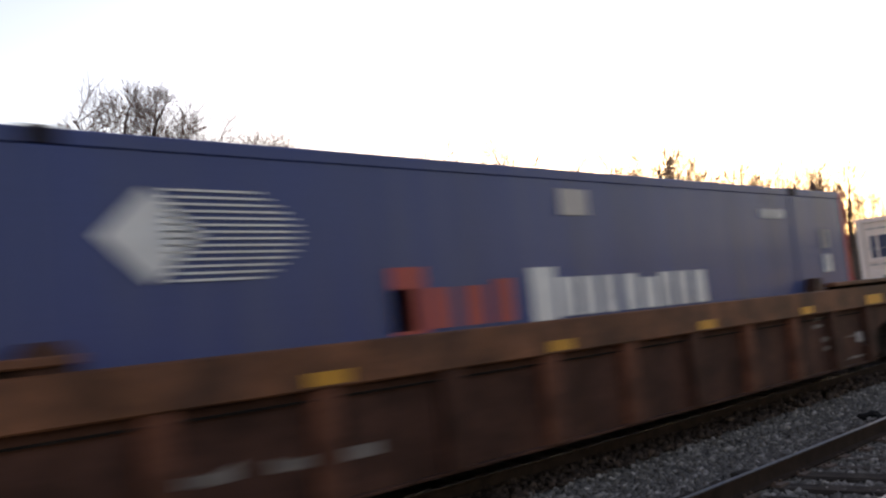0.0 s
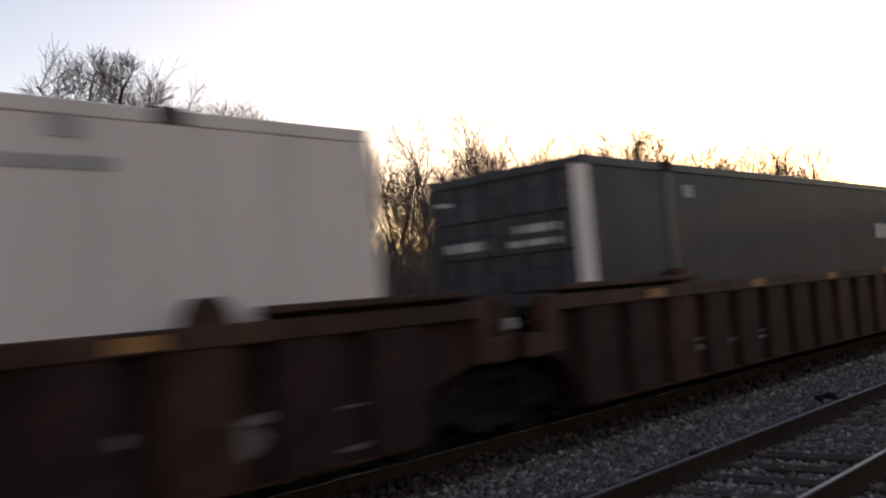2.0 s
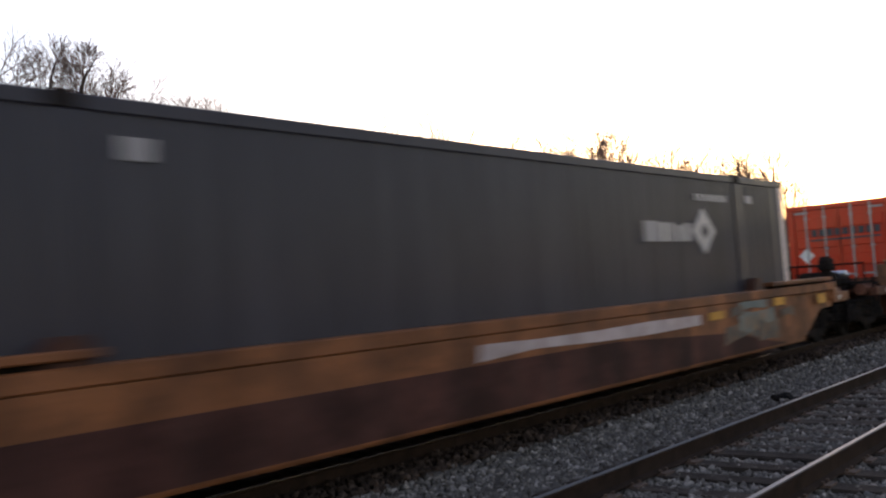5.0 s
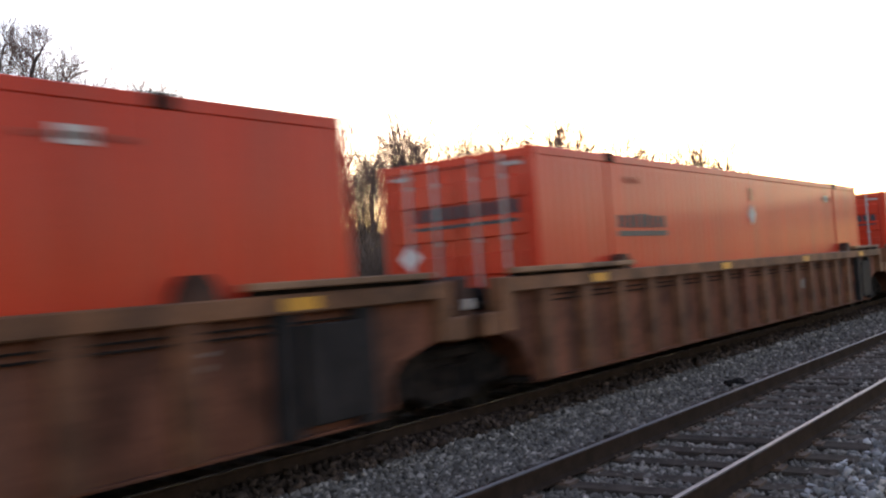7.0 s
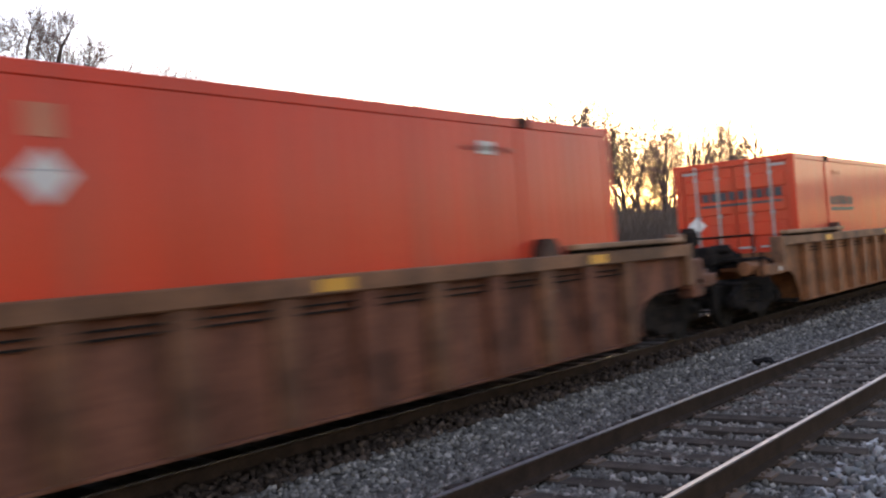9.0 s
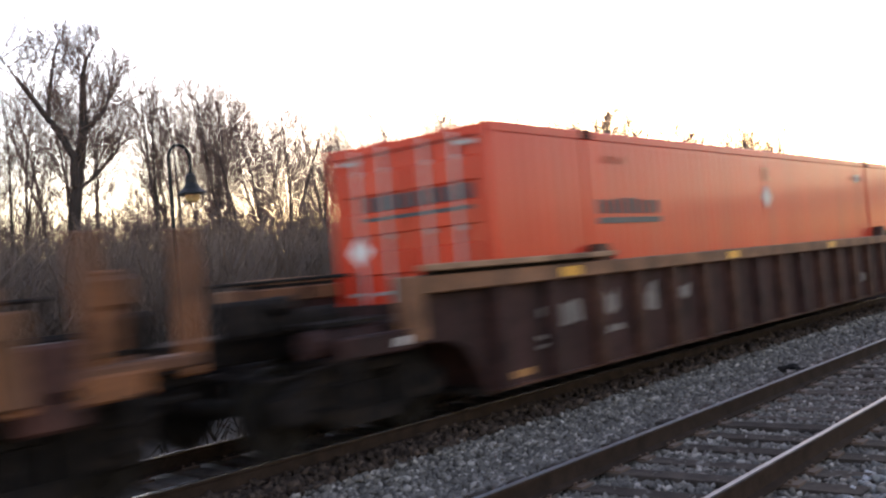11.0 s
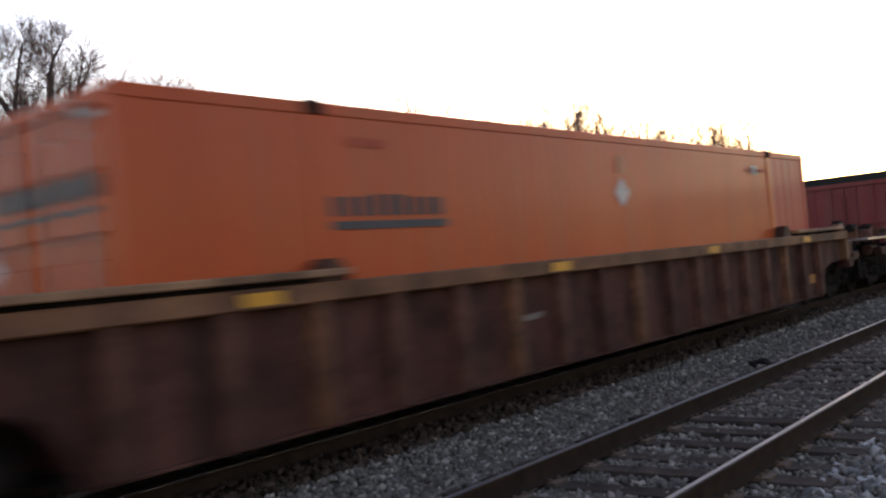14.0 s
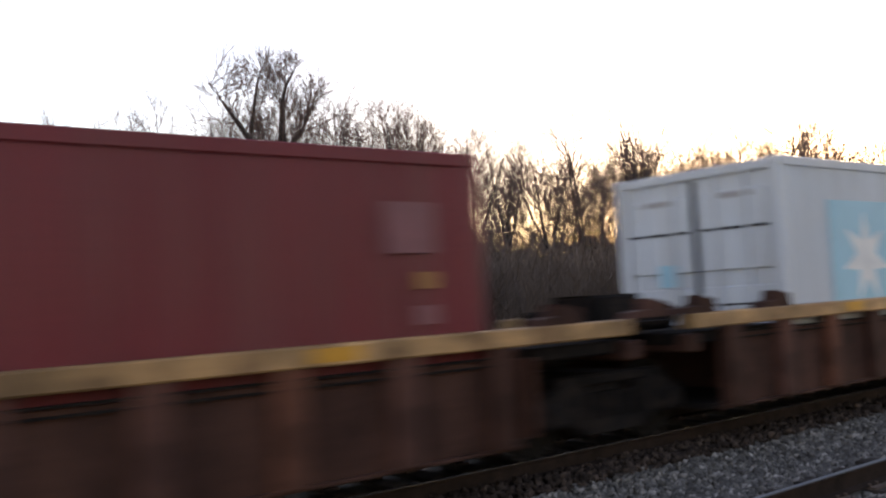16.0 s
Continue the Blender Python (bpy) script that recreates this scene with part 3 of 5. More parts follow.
        part("end_deck", box(B(), min(inner, x + d * 0.1), max(inner, x + d * 0.1), -HALF + 0.16, HALF - 0.16, 1.0, 1.13, 0.02), M["under"], car)
        part("end_sill", box(B(), x - 0.09, x + 0.09, -HALF - 0.004, HALF + 0.004, 0.93, 1.12, 0.02), M[body], car)
        for q in (-1, 1) if style != "low" else ():
            part("end_post", box(B(), x - 0.1, x + 0.1, min(q * (HALF + 0.006), q * (HALF - 0.24)), max(q * (HALF + 0.006), q * (HALF - 0.24)), 0.92, ztop + 0.012, 0.015), M[chord], car)
        xt = x + d * 0.1
        far = d * reach + (0 if d < 0 else L)
        lo, hi = min(xt, far), max(xt, far)
        part("centre_sill", box(B(), lo, hi, -0.28, 0.28, 0.86, 1.12, 0.02), M["under"], car)
        if joint == "coupler":
            for q in (-1, 1):
                part("end_arm", box(B(), min(x, x + d * 1.0), max(x, x + d * 1.0), min(q * (HALF - 0.03), q * (HALF - 0.2)), max(q * (HALF - 0.03), q * (HALF - 0.2)), 0.86, 1.06, 0.02), M[body], car)
            bm = B()
            box(bm, min(x + d * 0.2, x + d * 1.0), max(x + d * 0.2, x + d * 1.0), -1.25, -0.7, 1.16, 1.2)
            part("walkway", bm, M["under"], car, "grimy end walkway grating")
            bm = B()
            xp = x + d * 0.45
            for y in (-1.1, -0.45, 0.45, 1.1):
                tube(bm, [(xp, y, 1.19), (xp, y, 1.62)], 0.02, 6)
            tube(bm, [(xp, -1.1, 1.62), (xp, 1.1, 1.62)], 0.02, 6)
            part("hand_rail", bm, M["under"], car)
            bm = B()
            box(bm, far - d * 0.7, far - d * 0.05, -0.12, 0.12, 0.72, 0.98, 0.03)
            box(bm, far - d * 0.18, far + d * 0.12, -0.19, 0.14, 0.7, 1.0, 0.04)
            part("coupler", bm, M["under"], car)
            bm = B()
            tube(bm, [(far - d * 0.9, 0.3, 0.8), (far - d * 0.5, 0.34, 0.48), (far - d * 0.15, 0.26, 0.4), (far + d * 0.03, 0.2, 0.52)], 0.03, 8)
            part("air_hose", bm, M["under"], car)
            for q, zq in ((-1.18, 1.02), (-0.62, 1.22)):
                part("air_reservoir", tube(B(), [(x + d * 0.25, q, zq), (x + d * 1.15, q, zq)], 0.13, 12), M["under" if q > -1 else body], car)
            part("brake_valve", box(B(), min(x + d * 1.2, x + d * 1.55), max(x + d * 1.2, x + d * 1.55), -0.75, -0.4, 1.12, 1.46, 0.04), M["under"], car)
            if d > 0 and style == "ribbed":
                part("end_bracket", box(B(), x + 0.1, x + 0.5, -HALF + 0.02, -HALF + 0.3, 0.72, 1.32, 0.03), M["car_rust" if body == "car_ochre" else body], car)
                part("chord_stop", box(B(), x - 0.42, x - 0.08, -HALF + 0.01, -HALF + 0.2, ztop + 0.012, ztop + 0.17, 0.03), M[chord], car)
            bm = B()
            xv = x + d * 1.05
            tube(bm, [(xv, -0.92, 1.34), (xv, -0.88, 1.39), (xv, -0.56, 1.39), (xv, -0.52, 1.34)], [0.05, 0.09, 0.09, 0.05], 12)
            part("valve_cover", bm, M["steel" if d < 0 and body == "car_tan" else "under"], car, "brake valve cover")
            bm = B()
            for q in (-1.42, -1.05):
                box(bm, min(x + d * 0.95, x + d * 1.0), max(x + d * 0.95, x + d * 1.0), q - 0.02, q + 0.02, 0.4, 1.3)
            for zq in (0.42, 0.62, 0.84):
                box(bm, min(x + d * 0.94, x + d * 1.02), max(x + d * 0.94, x + d * 1.02), -1.42, -1.05, zq, zq + 0.03)
            part("ladder", bm, M["under"], car, "short steel end ladder")
            part("defect_tag", box(B(), x + d * 0.3, x + d * 0.3 + 0.14, -HALF + 0.02, -HALF + 0.028, 0.92, 1.0), M["mark_silver"], car, "small pale plate")
            part("step", box(B(), min(x + d * 0.85, x + d * 0.93), max(x + d * 0.85, x + d * 0.93), -HALF + 0.02, -HALF + 0.06, 0.42, 0.9), M["under"], car)
            tube_bm = B()
            tube(tube_bm, [(far - d * 1.0, -1.35, 0.82), (far - d * 0.5, -1.35, 0.78), (far - d * 0.42, -0.4, 0.82)], 0.026, 6)
            part("cut_lever", tube_bm, M["under"], car)
            truck(car, far - d * 1.83)
        else:
            bm = B()
            tube(bm, [(far, 0, 0.84), (far, 0, 1.2)], 0.3, 16)
            part("articulation", bm, M["under"], car)
            if style != "low":
                part("joint_bracket", box(B(), min(x + d * 0.1, far - d * 0.14), max(x + d * 0.1, far - d * 0.14), -HALF + 0.03, -HALF + 0.2, 0.9, 1.16, 0.02), M[chord], car)
            if d > 0:
                truck(car, far)
                if style != "low":
                    part("joint_post", box(B(), far - 0.13, far + 0.13, -1.36, -1.05, 0.9, 1.6, 0.04), M["chord_soot"], car, "sooty upright casting over the joint")
                    part("hose_bracket", box(B(), far - 0.06, far + 0.08, -1.4, -1.34, 1.22, 1.34, 0.01), M["alu"], car)
            bm = B()
            box(bm, min(x, far - d * 0.12), max(x, far - d * 0.12), -1.3, -1.0, 1.25, 1.28)
            part("walkway", bm, M["under"], car, "grimy end walkway grating")
            part("brake_gear", box(B(), min(x + d * 0.12, far - d * 0.05), max(x + d * 0.12, far - d * 0.05), -0.95, -0.35, 1.13, 1.58, 0.03), M["under"], car)
            part("air_reservoir", tube(B(), [(x - d * 0.6, -0.7, 1.3), (x + d * 0.1, -0.7, 1.3)], 0.15, 12), M["under"], car)
    if right[0] == "coupler":
        # hand brake on its stand, on the trailing platform
        xb = L + 2.75
        part("brake_stand", box(B(), xb - 0.08, xb + 0.08, -1.2, -1.0, 1.1, 1.8, 0.02), M[brake], car)
        part("brake_housing", box(B(), xb - 0.14, xb + 0.14, -1.24, -0.98, 1.5, 1.76, 0.04), M[brake], car)
        if brake != "under":
            for q in (L + 2.45, L + 3.25):
                part("step_post", box(B(), q - 0.07, q + 0.07, -1.45, -1.38, 0.95, 2.08, 0.02), M[brake], car, "dirty yellow upright")
            part("step_plate", box(B(), L + 1.8, L + 3.3, -1.47, -1.15, 1.02, 1.12, 0.02), M["rib_tan"], car)
    if style == "low":
        for xa, xb in ((-2.4, -1.75), (-0.9, -0.3), (L + 0.3, L + 0.9), (L + 1.6, L + 2.2)):
            part("pedestal", slab(B(), [(xa, ztop), (xb, ztop), (xb - 0.03, ztop + 0.14), (xb - 0.3, ztop + 0.19), (xb - 0.34, ztop + 0.08), (xa + 0.05, ztop + 0.06)], -HALF + 0.02, -HALF + 0.2), M[body], car)
        if left[0] == "coupler":
            part("side_walkway", box(B(), -3.85, -1.6, -HALF + 0.03, -HALF + 0.5, ztop - 0.05, ztop), M["steel"], car, "bright galvanised walkway grating")
            for x, y, z1 in ((-3.3, -1.0, 1.72), (-2.6, -0.6, 1.66), (-1.9, -1.0, 1.7), (-1.3, -0.7, 1.62)):
                part("winch", tube(B(), [(x - 0.22, y, z1 - 0.12), (x + 0.22, y, z1 - 0.12)], [0.1, 0.1], 12), M["under"], car)
                part("deck_fitting", box(B(), x + 0.28, x + 0.5, y - 0.35, y + 0.05, ztop - 0.06, ztop + 0.16 + 0.05 * math.sin(9 * x), 0.03), M["rib_rust" if x < -2.5 else "chord_brown"], car, "rust-brown deck fitting")
                part("winch_foot", box(B(), x - 0.05, x + 0.05, y - 0.12, y + 0.12, 1.2, z1 - 0.1, 0.01), M["chord_brown"], car)
    y_spot = -HALF - (0.006 if style == "smooth" else -0.135)
    for k, (x, z, w, h, m) in enumerate(spots):
        if m in ("chalk", "chalk_white", "graffiti", "graffiti_dark", "stripe_pink"):
            rg = random.Random(k + L + x)
            up = [x + w * f for f in (0, 0.2, 0.45, 0.7, 1.0)]
            poly = [(q + rg.uniform(-0.04, 0.04), z + rg.uniform(-0.1, 0.3) * h) for q in up] + [(q + rg.uniform(-0.04, 0.04), z + rg.uniform(0.7, 1.15) * h) for q in up[::-1]]
            part("marking", slab(B(), poly, y_spot - 0.004 - 0.001 * k, y_spot), M[m], car)
        elif m == "charcoal":
            part("patch_plate", box(B(), x, x + w, -HALF + 0.008, y_spot, z, z + h, 0.01), M["car_soot"], car, "dark grey plate")
        else:
            part("marking", box(B(), x, x + w, y_spot - 0.004, y_spot, z, z + h), M[m], car)
    if end_glint:
        part("reflector", box(B(), L - 0.2, L + 0.55, -HALF - 0.005, -HALF - 0.001, zc + 0.04, zc + 0.2), M["mark_yellow"], car)
    # yellow reflectors along the chord
    x = 0.9 if style != "smooth" else L
    while x < L:
        part("reflector", box(B(), x, x + 0.42, -HALF - 0.005, -HALF - 0.001, zc + 0.03, min(zc + 0.14, ztop - 0.025)), M["mark_rust" if chord == "chord_soot" else "mark_yellow"], car)
        x += 4.7 if chord == "chord_tan" else 3.1
    return car


# ---- containers ----
def sheet(bm, L, z0, z1, y, depth=0.028, pitch=0.3, x0=0.0):
    """Corrugated upright sheet; y is its outer plane, the folds go inward (+y)."""
    xs, x = [], x0
    while x < x0 + L - pitch * 0.99:
        xs += [(x, 0), (x + pitch * 0.36, 0), (x + pitch * 0.5, 1), (x + pitch * 0.86, 1)]
        x += pitch
    xs.append((x0 + L, 0))
    lo = [bm.verts.new((x, y + d * depth, z0)) for x, d in xs]
    hi = [bm.verts.new((x, y + d * depth, z1)) for x, d in xs]
    for i in range(len(xs) - 1):
        bm.faces.new((lo[i], lo[i + 1], hi[i + 1], hi[i]))
    return bm


def box_container(label, L, H, skin, ends=None, z=0.32, posts=(), post_skin=None, corr=0.028, pitch=0.3, rail=None, tail=None, tail_x=None, rod="alu", marks=(), deep_rail=0.12, category="shipping container", end_marks=(), door_rows=5):
    W = 1.295
    c = thing("shipping_container", label, category, "containers on the train")
    ends, post_skin, rail = ends or skin, post_skin or skin, rail or skin
    z1 = z + H
    for s in (-1, 1):
        bm = B()
        span = tail_x if tail_x else L
        sheet(bm, span - 0.16 - (0.0 if tail_x else 0.16) + 0.0, z + 0.15, z1 - deep_rail + 0.01, -W + 0.012, corr, pitch, 0.16)
        if s > 0:
            for v in bm.verts:
                v.co.y = -v.co.y
        part("side_wall", bm, M[skin], c)
        if tail_x:
            bm = B()
            sheet(bm, L - tail_x - 0.16, z + 0.15, z1 - deep_rail + 0.01, -W + 0.014, 0.004, 0.4, tail_x)
            if s > 0:
                for v in bm.verts:
                    v.co.y = -v.co.y
            part("tail_panel", bm, M[tail], c, "differently painted end section")
        part("top_rail", box(B(), 0.16, L - 0.16, min(s * W, s * (W - 0.07)), max(s * W, s * (W - 0.07)), z1 - deep_rail, z1, 0.012), M[rail], c)
        part("bottom_rail", box(B(), 0.16, L - 0.16, min(s * W, s * (W - 0.07)), max(s * W, s * (W - 0.07)), z, z + 0.16, 0.012), M[skin], c)
        for x in (0, L - 0.16):
            part("corner_post", box(B(), x, x + 0.16, min(s * W, s * (W - 0.16)), max(s * W, s * (W - 0.16)), z, z1, 0.012), M[tail if (tail and x > 1 and post_skin == skin) else (post_skin if s < 0 else skin)], c)
        for x in posts:
            part("stacking_post", box(B(), x - 0.12, x + 0.12, min(s * (W + 0.004), s * (W - 0.1)), max(s * (W + 0.004), s * (W - 0.1)), z, z1 - deep_rail, 0.012), M[skin], c)
            part("corner_casting", box(B(), x - 0.13, x + 0.13, min(s * (W + 0.008), s * (W - 0.16)), max(s * (W + 0.008), s * (W - 0.16)), z1 - 0.115, z1 + 0.02, 0.01), M["under"], c)
        for x in (-0.004, L - 0.174):
            for zz in (z - 0.004, z1 - 0.116):
                part("corner_casting", box(B(), x, x + 0.178, min(s * (W + 0.006), s * (W - 0.16)), max(s * (W + 0.006), s * (W - 0.16)), zz, zz + 0.12, 0.01), M[ends], c)
    part("roof", box(B(), 0.05, L - 0.05, -W + 0.06, W - 0.06, z1 - 0.06, z1 - 0.015), M[skin], c)
    part("floor", box(B(), 0.05, L - 0.05, -W + 0.06, W - 0.06, z + 0.05, z + 0.14), M["under"], c)
    bm = B()
    box(bm, L - 0.1, L - 0.06, -W + 0.15, W - 0.15, z + 0.1, z1 - 0.1)
    part("end_wall", bm, M[tail or ends], c)
    part("header", box(B(), 0.01, 0.14, -W + 0.15, W - 0.15, z1 - 0.13, z1 - 0.005, 0.01), M[ends], c)
    part("door_sill", box(B(), 0.01, 0.14, -W + 0.15, W - 0.15, z + 0.01, z + 0.15, 0.01), M[ends], c)
    for s in (-1, 1):
        y0, y1 = (-W + 0.17, -0.012) if s < 0 else (0.012, W - 0.17)
        d = part("door", box(B(), 0.06, 0.1, y0, y1, z + 0.16, z1 - 0.14), M[ends], c)
        zz = z + 0.2
        for k in range(door_rows):
            hgt = (H - 0.42) / door_rows
            part("door_panel", box(B(), 0.02, 0.061, y0 + 0.05, y1 - 0.05, zz + 0.08, zz + hgt - 0.12, 0.018), M[ends], d)
            zz += hgt
        for f in (0.3, 0.72):
            yy = y0 + (y1 - y0) * f
            bm = B()
            tube(bm, [(0.005, yy, z + 0.08), (0.005, yy, z1 - 0.06)], 0.026, 8)
            for q in (0.12, 0.35, 0.6, 0.88):
                box(bm, 0.0, 0.06, yy - 0.045, yy + 0.045, z + H * q - 0.03, z + H * q + 0.03)
            box(bm, -0.005, 0.02, yy - 0.02, yy + 0.3, z + H * 0.36 - 0.02, z + H * 0.36 + 0.02)
            part("lock_rod", bm, M[rod], d)
    for mk in marks:
        made = mk[0]()
        for bm in made if isinstance(made, list) else [made]:
            part("marking", bm, M[mk[1]], c, mk[2] if len(mk) > 2 else "")
    for y0, y1, zz0, zz1, m in end_marks:
        if m == "mark_black" and zz1 - zz0 > 0.1:
            n = 9
            for k in range(n):
                w = (y1 - y0) / n
                part("door_marking", box(B(), 0.012, 0.018, y0 + k * w, y0 + k * w + w * 0.72, zz0, zz1), M[m], c)
        elif m == "diamond":
            bm = B()
            ym, zm = (y0 + y1) / 2, (zz0 + zz1) / 2
            a = [bm.verts.new((0.012, y, zq)) for y, zq in ((y0, zm), (ym, zz0), (y1, zm), (ym, zz1))]
            b = [bm.verts.new((0.019, y, zq)) for y, zq in ((y0, zm), (ym, zz0), (y1, zm), (ym, zz1))]
            bm.faces.new(a), bm.faces.new(b[::-1])
            for k in range(4):
                bm.faces.new((a[k], b[k], b[(k + 1) % 4], a[(k + 1) % 4]))
            part("door_emblem", bm, M["mark_white"], c, "white diamond emblem")
        else:
            part("door_marking", box(B(), 0.012, 0.018, y0, y1, zz0, zz1), M[m], c)
    return c


YM = -1.295 - 0.004


def block(x0, x1, z0, z1):
    return lambda: box(B(), x0, x1, YM, YM + 0.004, z0, z1)


def patch(poly):
    return lambda: slab(B(), poly, YM, YM + 0.004)


def words(x0, x1, z0, z1, n, seed=1):
    return lambda: bars(x0, x1, z0, z1, n, YM, seed=seed)


def diamond(x, z, w, h):
    return lambda: slab(B(), [(x - w / 2, z), (x, z - h / 2), (x + w / 2, z), (x, z + h / 2)], YM, YM + 0.004)


def star(x, z, r0, r1, n, tall=1.0):
    def make():
        pts = []
        for k in range(2 * n):
            a = math.pi / 2 + k * math.pi / n
            r = r1 if k % 2 else r0
            pts.append((x + r * math.cos(a), z + r * math.sin(a) * tall))
        return slab(B(), pts, YM - 0.004, YM)
    return make


H53 = 2.9
POSTS = (2.1, 14.05)


def orange_box(label, skin="orange", rail=None, tail=None, tail_x=None, plain=False, dark=False):
    marks = [(words(2.2, 3.95, 2.15, 2.36, 9, 3), "mark_black", "dark block lettering"), (block(2.2, 3.95, 2.02, 2.1), "mark_black"),
             (words(12.8, 13.85, 2.8, 2.86, 11, 5), "mark_faint"), (block(13.12, 13.42, 2.76, 2.91), "mark_silver")]
    if not plain:
        marks += [(diamond(8.0, 2.4, 0.43, 0.43), "mark_silver", "dull silver diamond emblem"), (block(7.9, 8.1, 2.68, 2.92), "label_beige"), (lambda: box(B(), 7.8, 8.2, YM - 0.003, YM, 2.435, 2.45), "mark_grey"),
                  (words(2.5, 3.1, 2.82, 2.92, 6, 8), "orange_pale")]
    else:
        marks += [(star(8.3, 2.15, 0.2, 0.1, 4), "mark_faint")]
    ends = [(-1.0, 0.75, 2.38, 2.56, "mark_black"), (-1.0, 0.75, 2.26, 2.31, "mark_black"), (0.66, 1.06, 1.7, 2.1, "diamond"), (-1.1, -0.75, 3.0, 3.05, "mark_grey"), (0.75, 1.1, 3.0, 3.05, "mark_grey")]
    if plain:
        ends = ends[:2]
    return box_container(label, 16.154, H53, skin, posts=POSTS, rail=rail, tail=tail, tail_x=tail_x, marks=marks, end_marks=ends, deep_rail=0.17 if rail else 0.12,
                         rod="alu" if not plain else skin, corr=0.0025 if not plain else 0.004, pitch=0.21)


def charcoal_box():
    marks = [(block(10.63, 11.1, 2.12, 2.42), "mark_grey", "grey block lettering"), (words(11.15, 12.2, 2.12, 2.4, 4, 2), "mark_silver", "white block lettering"),
             (diamond(12.62, 2.28, 0.84, 0.74), "mark_silver", "white diamond emblem"), (lambda: slab(B(), [(12.5, 2.28), (12.65, 2.14), (12.8, 2.28), (12.65, 2.42)], YM - 0.004, YM), "charcoal"), (words(12.38, 13.59, 2.76, 2.87, 10, 4), "mark_silver"),
             (block(14.4, 14.65, 2.77, 2.9), "mark_silver"), (block(2.55, 2.8, 2.75, 2.93), "mark_grey")]
    ends = [(-0.9, -0.2, 2.35, 2.45, "mark_silver"), (-0.9, -0.1, 2.18, 2.26, "mark_silver"), (0.3, 1.0, 2.2, 2.32, "mark_silver"), (0.8, 1.1, 2.85, 2.9, "mark_silver")]
    return box_container("charcoal corrugated container with pale corner posts and white emblem", 16.154, H53, "charcoal", post_skin="white", posts=POSTS, marks=marks, end_marks=ends, rod="charcoal")


def load(container, car, x):
    """Key a load and its car along the track, at x at the start."""
    for ob in (container, car):
        if ob:
            RUNNING.append((ob, x))


RUNNING = []
X = [0.54, 24.21, 43.85, 63.25, 87.13, 110.77, 130.42, 149.92, 173.68, 197.19, 220.78, 244.42, 268.13, 274.22, 285.09]

COUPLED, JOINED = ("coupler", 3.76), ("joint", 1.73)
stencil = [(14.1, 0.46, 0.5, 0.3, "chalk"), (13.15, 0.74, 0.3, 0.1, "chalk"), (1.6, 0.5, 0.35, 0.4, "chalk"), (14.0, 1.08, 0.32, 0.06, "chalk"), (14.0, 0.96, 0.28, 0.06, "chalk"), (14.25, 0.72, 0.5, 0.09, "chalk"), (14.25, 0.58, 0.45, 0.09, "chalk"), (15.25, 0.72, 0.6, 0.04, "chalk"), (15.25, 0.36, 0.6, 0.05, "chalk"),
           (0.55, 0.95, 0.35, 0.12, "chalk"), (0.5, 0.7, 0.4, 0.05, "chalk"), (0.5, 0.6, 0.4, 0.05, "chalk")]
streaks = [(2.05, 0.6, 0.75, 0.09, "chalk"), (2.1, 0.74, 0.6, 0.05, "chalk"), (2.95, 0.64, 0.65, 0.06, "chalk"), (3.98, 0.6, 0.7, 0.05, "chalk_white"), (4.0, 0.7, 0.6, 0.04, "chalk")]
scrawl = streaks + [(10.05, 0.42, 0.55, 0.16, "chalk_white"), (10.3, 0.5, 0.5, 0.12, "chalk"), (11.1, 0.5, 0.5, 0.2, "chalk_white"), (11.45, 0.62, 0.4, 0.14, "chalk")]

# blue container on the first car
blue_marks = [(diamond(2.86, 2.47, 0.8, 0.74), "mark_white", "white diamond emblem")]
for k in range(14):
    zz = 2.12 + k * 0.053
    blue_marks.append(((lambda a, b, z_: block(a, b, z_, z_ + 0.018))(3.0, 3.75 + 0.45 * math.cos((k - 6.5) / 6.5 * 1.4), zz), "mark_white"))
blue_marks += [(words(5.19, 7.1, 1.58, 2.02, 4, 3), "mark_red", "red block lettering"), (block(5.19, 5.62, 1.55, 2.17), "mark_red"),
               (words(7.7, 11.05, 1.57, 2.0, 8, 6), "mark_white", "white block lettering"), (block(7.2, 7.62, 1.53, 2.12), "mark_white"),
               (block(7.86, 8.4, 2.7, 3.0), "mark_silver"), (words(12.85, 13.7, 2.73, 2.87, 7, 4), "mark_white"), (words(14.95, 15.35, 2.25, 2.6, 2, 5), "mark_grey"), (words(14.95, 15.35, 1.85, 2.15, 2, 7), "mark_white")]
load(box_container("blue container with white emblem, red and white lettering, red rear", 16.154, H53, "blue", ends="red", tail="red", posts=POSTS, marks=blue_marks, corr=0.006, rail="blue"),
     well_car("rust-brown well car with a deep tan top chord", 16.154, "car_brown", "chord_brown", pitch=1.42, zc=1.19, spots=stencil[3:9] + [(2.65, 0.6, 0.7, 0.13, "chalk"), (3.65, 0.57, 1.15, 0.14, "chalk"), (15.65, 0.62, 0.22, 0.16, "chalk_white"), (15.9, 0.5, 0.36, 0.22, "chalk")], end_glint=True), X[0])
